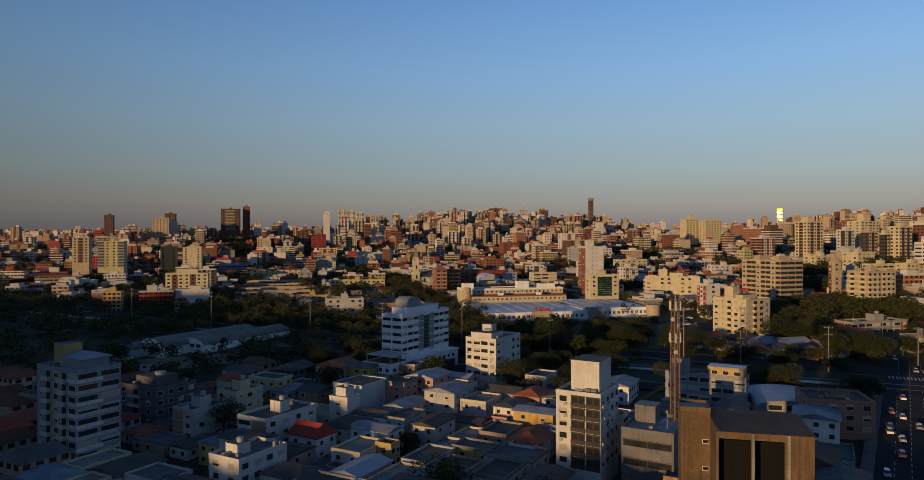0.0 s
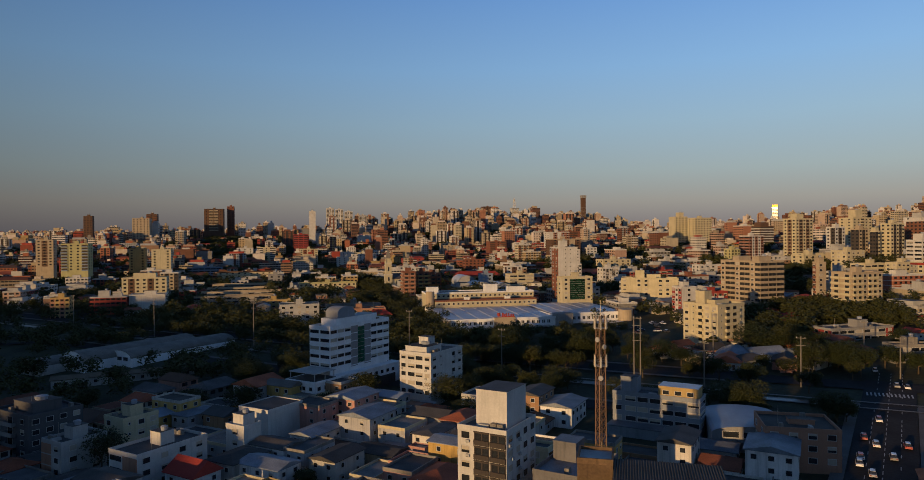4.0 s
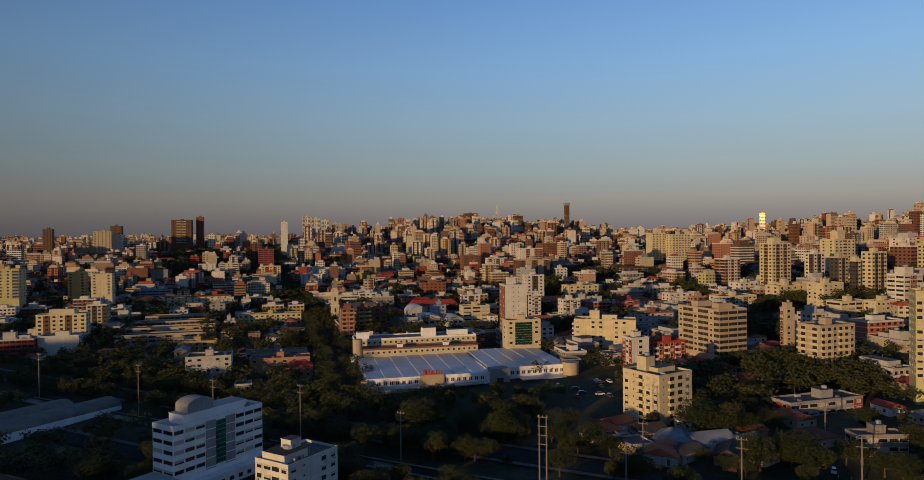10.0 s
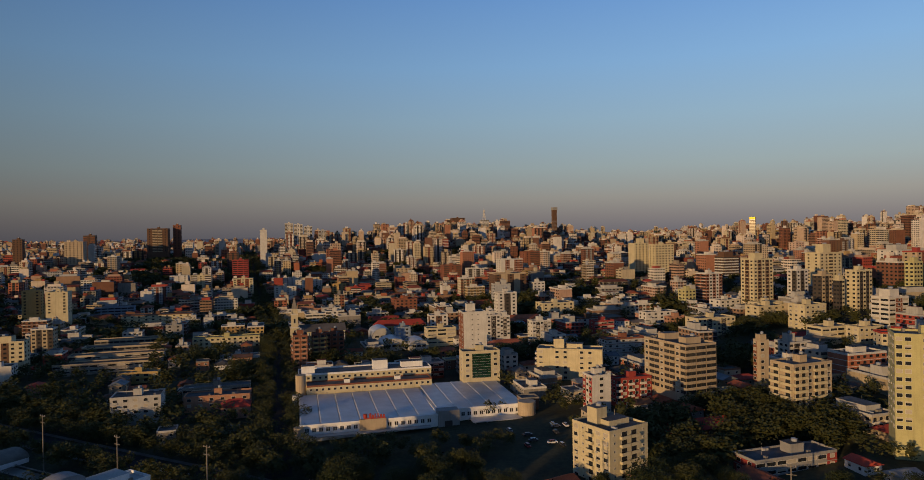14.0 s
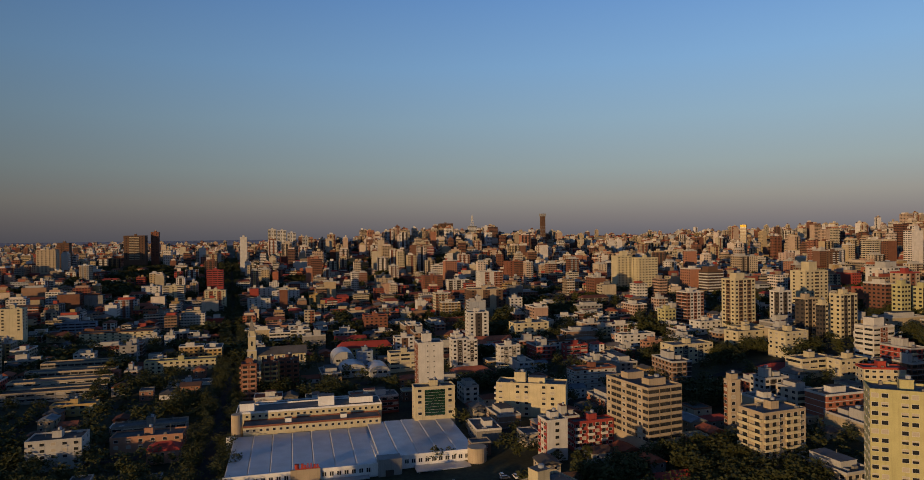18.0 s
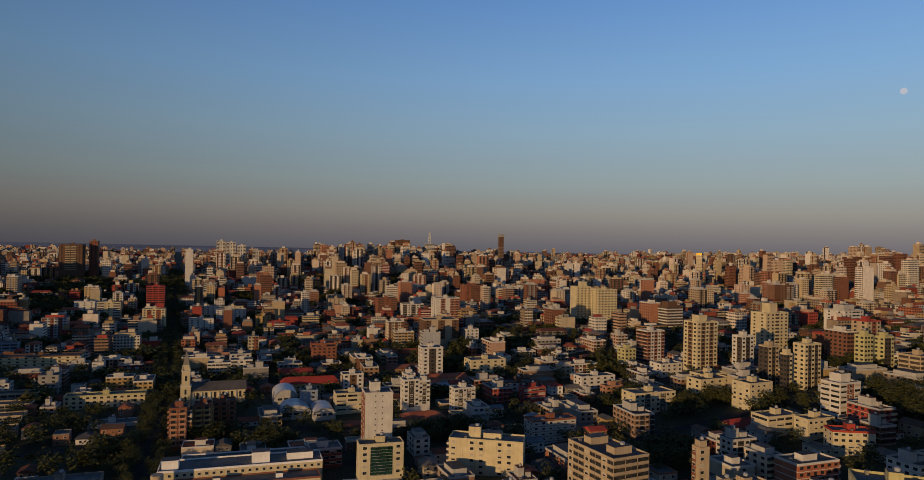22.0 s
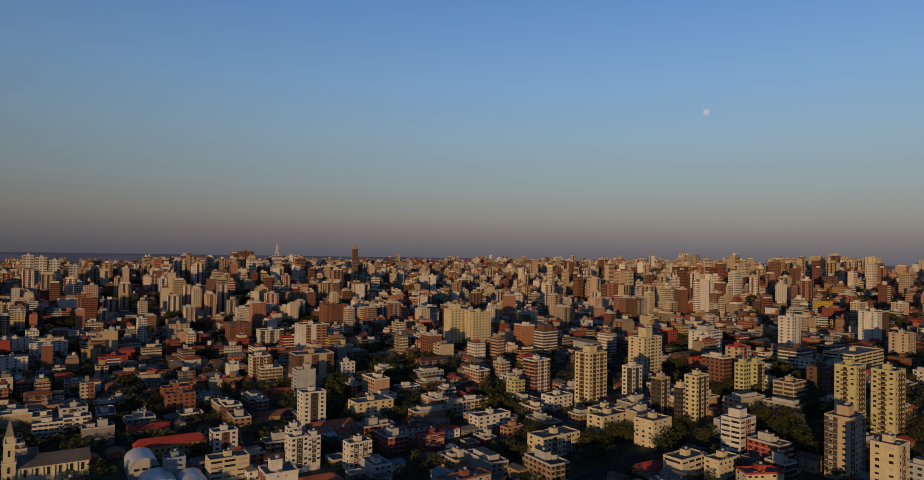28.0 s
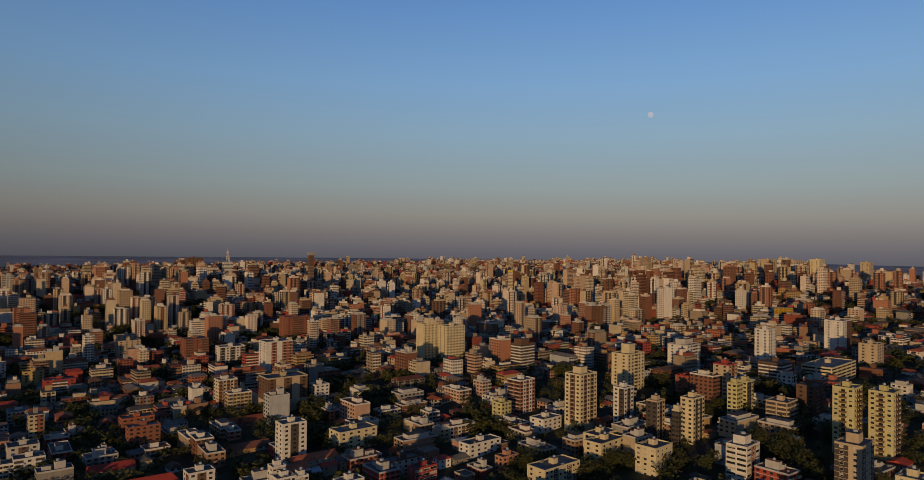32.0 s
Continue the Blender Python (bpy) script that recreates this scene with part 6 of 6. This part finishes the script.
vv = 205.0
while vv < 3300:
    deep = 17 if vv < 1150 else 22 if vv < 1900 else 36
    uu = -1200.0 - max(0, vv - 1500) * 0.6
    while uu < 2900 + max(0, vv - 1500) * 0.8:
        lot = rng.uniform(10, 15.5) if vv < 1150 else rng.uniform(13, 20) if vv < 1900 else rng.uniform(20, 34)
        if uu > 1500 and vv < 1900:
            lot = rng.uniform(26, 44)
        u, v = uu + lot / 2, vv + rng.uniform(-3, 3)
        uu += lot
        x, y = xy(u, v)
        if an(x, y)[1] < 322 or not in_view(x, y) or abs(u - avenue(v)) < 15:
            continue
        if abs((v - 430 + 49) % 98 - 49) < 6.5 and vv < 1900 and rng.random() < 0.85:
            if rng.random() < 0.25:
                TREES.append((x, y))
            continue
        p = rng.random()
        if before_shop(x, y):
            if p < 0.4 and an(x, y)[1] < 352:
                TREES.append((x, y))
            continue
        if an(x, y)[1] < 440 and -60 < x < 300:
            p = 0.42 + 0.58 * p
        elif -190 < x <= -5 and an(x, y)[1] < 520 and y < 535:
            p = 0.52 + 0.48 * p
        ridge = math.exp(-(((x - 100) / 480) ** 2 + ((y - 1650) / 400) ** 2))
        east = math.exp(-(((x - 800) / 500) ** 2 + ((y - 1150) / 500) ** 2))
        west = math.exp(-(((x + 480) / 260) ** 2 + ((y - 1250) / 200) ** 2))
        tower = (0.28 * ridge + 0.10 * east + 0.12 * west + 0.01) * (1 if y > 1050 else 0.3 if y > 800 else 0.05) + (0.03 if y > 1150 else 0)
        mid = tower + (0.006 if y < 800 else 0.10)
        low = mid + (0.27 if y < 1150 else 0.32)
        rot = 15 + rng.choice((0, 0, 90, 180)) + rng.uniform(-3, 3)
        far = min(math.hypot(x - 80, y - 150), math.hypot(x - 110, y - 120))
        if p < tower:
            LOTS.append((far, "tower", x, y, rot, rng.choice(TSIZES), rng.choice((7, 8, 9, 10, 11, 12, 13, 15) if ridge > 0.4 else (8, 9, 10, 12, 13, 14) if x > 720 and 950 < y < 2000 else (6, 7, 8, 8, 9, 10, 12) if y < 2000 else (5, 6, 7, 8, 9)) + (rng.choice((0, 0, 3, 5)) if x > 450 and y > 900 else 0), rng.choice(("", "b", "W", "r", "d", "d", "c", "q"))))
        elif p < low:
            n = rng.choice((5, 6, 7)) if p < mid else rng.choice((2, 2, 3, 3, 4))
            LOTS.append((far, "block", x, y, rot, rng.choice(SIZES), n, rng.choice(("", "b", "W", "m", "r", "c", "d"))))
        elif p < low + (0.36 if y < 1150 else 0.3):
            LOTS.append((far, "house", x, y, rot, rng.choice(HSIZES), rng.choice((1, 1, 2, 2)), ""))
        else:
            TREES.append((x, y))
            for k in range(rng.choice((1, 2, 2))):
                TREES.append((x + rng.uniform(-6, 6), y + rng.uniform(-7, 7)))
    vv += deep
# the low quarter in front of the canal
nn = 52.0
while nn < 245:
    aa = -420.0
    while aa < 230:
        lot = rng.uniform(8.5, 12.5)
        a, n = aa + lot / 2, nn + rng.uniform(-2, 2)
        aa += lot
        x, y = from_an(a, n)
        if not in_view(x, y, 6) or abs(a - street(n)) < 11:
            continue
        if (n > 165 and a < -207) or (n > 215 and a < -160) or math.hypot(x - 62, y - 214) < 17:      # trees round the vaulted halls, a lawn beside the office
            continue
        p = rng.random()
        if p < 0.86:
            LOTS.append((math.hypot(x, y - 175), "low_house", x, y, -28 + rng.choice((0, 90, 180)), rng.choice(LSIZES), rng.choice((1, 1, 2, 2, 2, 3)), ""))
        elif p < 0.96:
            TREES.append((x, y))
    nn += rng.uniform(11.5, 14)
LOTS.sort(key=lambda e: e[0])
FAR = {"tower": City(), "block": City(), "house": City()}
LIMIT = {"tower": 60, "block": 160, "house": 150, "low_house": 150}
done = {"tower": 0, "block": 0, "house": 0, "low_house": 0}
for far, kind, x, y, rot, (w, d), n, style in LOTS:
    r = min(w, d) * 0.38 + max(w, d) * 0.1
    if far < 1700 and not is_free(x, y, r):
        continue
    if far < 1700:
        take(x, y, r * 0.8)
    near = done[kind] < LIMIT[kind]
    done[kind] += 1
    if kind in ("house", "low_house") and near:
        p = rng.random()
        if kind == "low_house":
            cover = FIBRE if p < 0.62 else ZINCDULL if p < 0.8 else BLUEROOF if p < 0.84 else TERRACOTTA if p < 0.9 else HOUSEROOF
            one = house(x, y, rot, w, d, n, "shaded low house with a weathered roof", wall=NEARWALL, roof=cover, flat=p < 0.38, windows=done[kind] <= 60, pitch=0.12 if p < 0.84 else 0.2)
        else:
            one = house(x, y, rot, w, d, n, roof=ZINCDULL if p > 0.9 else None, flat=p < 0.25, windows=done[kind] <= 30, pitch=0.2)
        if kind == "low_house" and done[kind] <= 36:
            annex(one, w, d, n * 2.8, NEARWALL, (FIBRE, ZINCDULL, ROOFGREY)[done[kind] % 3], rng)
    elif kind in ("tower", "block") and near:
        block(x, y, rot, w, d, n, style, kind == "tower", kind == "block" and done[kind] <= 12)
    elif kind in ("house", "low_house"):
        FAR["house"].add(x, y, ground_z(x, y), rot, w, d, n * 2.8, n, "", STUFFHOUSE, STUFFROOF if rng.random() < 0.85 else ROOFGREY, 0 if rng.random() < 0.15 else 2.2)
    else:
        g = ground_z(x, y)
        h = n * ST + 0.6
        pitched = kind == "block" and n < 5 and rng.random() < 0.4
        tops = ((rng.uniform(-1, 1) * w * 0.15, rng.uniform(-0.1, 0.2) * d, w * rng.uniform(0.2, 0.45), d * rng.uniform(0.25, 0.5), rng.uniform(2.0, 5.0)),)
        if n > 4 and rng.random() < 0.5:                 # a set-back top floor under the lift house
            tops = ((0, 0, w * rng.uniform(0.6, 0.85), d * rng.uniform(0.6, 0.85), 2.7), (tops[0][0], tops[0][1], w * 0.25, d * 0.3, rng.uniform(4.5, 6.5)))
        elif rng.random() < 0.4:
            tops += ((rng.choice((-1, 1)) * w * 0.3, rng.uniform(-0.2, 0.2) * d, w * 0.2, d * 0.3, rng.uniform(1.4, 2.6)),)
        FAR[kind].add(x, y, g, rot, w, d, h, n, style, STUFFTOWER if kind == "tower" else STUFFWALL, STUFFROOF if pitched else STUFFTOP, min(w, d) * 0.2 if pitched else 0, () if pitched else tops,
                      WHITE if style in ("b", "m") and far < 1300 else None)
FAR["tower"].done("far_apartment_towers", "distant rendered apartment towers covering the hills", "towers")
FAR["block"].done("far_apartment_blocks", "distant rendered apartment blocks with flat roofs", "buildings")
FAR["house"].done("far_houses", "distant small houses under tiled roofs", "houses")

# ---- trees ----


def leaves(q, rnd, ox, oy, oz, r, h, n, size, squash=0.8, blobs=9):
    """A crown of leaf clumps set on a lumpy, open shell."""
    bl = [(rnd.uniform(-r * 0.6, r * 0.6), rnd.uniform(-r * 0.6, r * 0.6), rnd.uniform(h * 0.2, h * 0.78), rnd.uniform(0.32, 0.58) * r) for _ in range(blobs)]
    s0 = q.slot(LEAF)
    for _ in range(n):
        bx, by, bz, br = rnd.choice(bl)
        vx, vy, vz = rnd.gauss(0, 1), rnd.gauss(0, 1), rnd.gauss(0.25, 0.8)
        l = math.sqrt(vx * vx + vy * vy + vz * vz) + 1e-6
        k = br * rnd.uniform(0.7, 1.12) / l
        cx, cy, cz = ox + bx + vx * k, oy + by + vy * k, oz + bz + vz * k * squash
        s = size * rnd.uniform(0.6, 1.3)
        a, e = rnd.uniform(0, 6.28), rnd.uniform(-0.9, 0.9)
        ca, sa, ce, se = math.cos(a) * s, math.sin(a) * s, math.cos(e) * s, math.sin(e) * s
        j = len(q.v)
        q.v += [(cx - ca, cy - sa, cz - se * 0.4), (cx + sa * 0.7, cy - ca * 0.7, cz - ce * 0.55), (cx + ca, cy + sa, cz + se * 0.5), (cx - sa * 0.6, cy + ca * 0.6, cz + ce * 0.6)]
        q.f.append((j, j + 1, j + 2, j + 3))
        q.i.append(s0)


def trunk_mesh(seed, h, r):
    rnd = random.Random(seed)
    q = Mesh()
    q.cyl(0, 0, r, -0.5, h, BARK, 7, r * 0.55)
    for _ in range(5):
        a = rnd.uniform(0, 6.28)
        e = rnd.uniform(1.2, 2.6)
        q.beam((0, 0, h * rnd.uniform(0.6, 0.95)), (math.cos(a) * e, math.sin(a) * e, h + rnd.uniform(0.8, 2.4)), r * 0.3, BARK, 5)
    return q.done("tree")


TREEKINDS = []
for k, (r, h, t) in enumerate(((4.4, 5.5, 3.0), (5.4, 6.0, 3.4), (3.6, 6.8, 3.0), (6.2, 6.0, 4.0), (3.2, 4.6, 2.4))):
    q = Mesh()
    leaves(q, random.Random(k), 0, 0, 0, r, h, 3400, 0.21, 0.85, 14)
    TREEKINDS.append((q.done("crown"), trunk_mesh(k + 50, t, 0.28), t))


def tree(x, y, kind, scale, label=""):
    crown, trunk, t = TREEKINDS[kind]
    ob = new("tree", trunk)
    ob.matrix_world = pose(x, y, ground_z(x, y), 0, 0, rng.uniform(0, 360)) @ Matrix.Diagonal((scale, scale, scale * rng.uniform(0.9, 1.15), 1))
    tagged(ob, label or "dense dark green street tree", "tree", "trees of the city")
    part("crown", crown, ob, at=pose(0, 0, t * 0.6))


AVENUE = []
for v in range(350, 1600, 8):
    for s in (-9.5, -5, 5, 9.5):
        if rng.random() < 0.85:
            AVENUE.append(xy(avenue(v) + s + rng.uniform(-1.5, 1.5), v + rng.uniform(-3, 3)))
for k in range(520):
    a, n = rng.uniform(-380, 230), rng.choice((254, 258, 262, 290, 294, 312, 316, 321, 326)) + rng.uniform(-4, 4)
    x, y = from_an(a, n)
    if in_view(x, y) and is_free(x, y, 2.5) and abs(a - street(n)) > 10 and (a < -80 or rng.random() < 0.75):
        SPOTS.append((x, y, rng.uniform(0.6, 1.1)))
for k in range(1000):                                  # the green belt beside the vaulted halls
    a, n = rng.uniform(-640, -70), rng.uniform(160, 350)
    if n < 222 and (a > -205 or rng.random() < 0.45):
        continue
    x, y = from_an(a, n)
    if in_view(x, y) and is_free(x, y, 2.0) and not (270 < n < 284 or 298 < n < 309 or 245 < n < 255):
        SPOTS.append((x, y, rng.uniform(0.8, 1.3)))
for k in range(60):                                    # the park behind the cream block
    x, y = 158 + rng.uniform(0, 85), 345 + rng.uniform(0, 55)
    if is_free(x, y, 1.5):
        SPOTS.append((x, y, rng.uniform(1.0, 1.6)))
for k in range(40):                                    # in front of the supermarket
    x, y = 30 + rng.uniform(0, 80), 355 + rng.uniform(0, 22)
    if is_free(x, y, 1.0):
        SPOTS.append((x, y, rng.uniform(0.55, 0.85)))
SPOTS.sort(key=lambda e: math.hypot(e[0] - 70, e[1] - 120))
for x, y, s in SPOTS[:230]:
    tree(x, y, rng.randrange(5), s)
TREES.sort(key=lambda e: math.hypot(e[0] - 80, e[1] - 150))
woods = Mesh()
for x, y, s in SPOTS[230:]:
    leaves(woods, rng, x, y, ground_z(x, y) + 1.5, 4.6 * s, 7 * s, 420 if y < 600 else 80, (0.42 if y < 600 else 0.95) * s, 0.9, 9)
for k, (x, y) in enumerate(TREES):
    if math.hypot(x - 80, y - 150) < 1500 and not is_free(x, y, 1.0):
        continue
    if k < 60:
        tree(x, y, rng.randrange(5), rng.uniform(0.7, 1.3))
    else:
        far = math.hypot(x - 80, y - 150)
        r = rng.uniform(3.2, 6.0)
        leaves(woods, rng, x, y, ground_z(x, y) + 1.5, r, r * 1.7, 130 if far < 700 else 44, r * (0.14 if far < 700 else 0.25), 0.9, 6)
for x, y in AVENUE:
    if is_free(x, y, 0.5):
        r = rng.uniform(3.6, 5.2)
        leaves(woods, rng, x, y, ground_z(x, y) + 1.5, r, r * 1.8, 380 if y < 800 else 90, r * (0.085 if y < 800 else 0.18), 1.0, 9)
tagged(new("far_trees", woods.done("far_trees")), "dark green trees between distant houses", "trees", kind="stuff")

# ---- cars ----


def car_proto():
    body, cabin, wheel = Mesh(), Mesh(), Mesh()
    body.box(-0.85, 0.85, -2.1, 2.1, 0.3, 0.85, CARPAINT, bottom=True, taper=0.06)
    cabin.box(-0.78, 0.78, -1.2, 1.5, 0.85, 1.42, GLASS, taper=0.25)
    cabin.box(-0.55, 0.55, -0.9, 1.2, 1.42, 1.46, CARPAINT)
    for k in range(12):
        a, b = 2 * math.pi * k / 12, 2 * math.pi * (k + 1) / 12
        wheel.face([(-0.1, 0.32 * math.cos(a), 0.32 * math.sin(a)), (-0.1, 0.32 * math.cos(b), 0.32 * math.sin(b)), (0.1, 0.32 * math.cos(b), 0.32 * math.sin(b)), (0.1, 0.32 * math.cos(a), 0.32 * math.sin(a))], TYRE)
    wheel.face([(-0.1, 0.32 * math.cos(2 * math.pi * k / 12), 0.32 * math.sin(2 * math.pi * k / 12)) for k in range(12)], TYRE)
    wheel.face([(0.1, 0.32 * math.cos(2 * math.pi * k / 12), 0.32 * math.sin(2 * math.pi * k / 12)) for k in range(12)], TYRE)
    return body.done("car"), cabin.done("cabin"), wheel.done("wheel")


CARBODY, CABIN, WHEEL = car_proto()
LAMP = Mesh()
LAMP.box(-0.2, 0.2, -0.03, 0.03, -0.07, 0.07, LIGHTGREY, bottom=True)
TAIL = Mesh()
TAIL.box(-0.18, 0.18, -0.03, 0.03, -0.08, 0.08, RED, bottom=True)
LAMP, TAIL = LAMP.done("headlight"), TAIL.done("tail_light")


def car(x, y, rot):
    ob = new("car", CARBODY)
    ob.matrix_world = pose(x, y, ground_z(x, y) + 0.37, 0, 0, rot)
    tagged(ob, "small passenger car standing on the asphalt", "car", "cars on the streets")
    part("cabin", CABIN, ob)
    for a in (-0.55, 0.55):
        part("headlight", LAMP, ob, at=pose(a, -2.09, 0.62))
        part("tail_light", TAIL, ob, at=pose(a, 2.09, 0.66))
    for a in (-0.8, 0.8):
        for b in (-1.35, 1.35):
            part("wheel", WHEEL, ob, at=pose(a, b, 0.3))


for k in range(20):
    n = rng.uniform(150, 325)
    x, y = from_an(street(n) + rng.choice((-5, -2, 2, 5)), n)
    car(x, y, -28 + rng.choice((0, 180)))
for k in range(8):
    x, y = from_an(rng.uniform(-200, 150), 303 + rng.choice((-2.5, 2.5)))
    car(x, y, 62 + rng.choice((0, 180)))
for k in range(10):
    x, y = 108 + rng.uniform(0, 26), 362 + rng.uniform(0, 30)
    car(x, y, 13 + rng.choice((0, 90)))
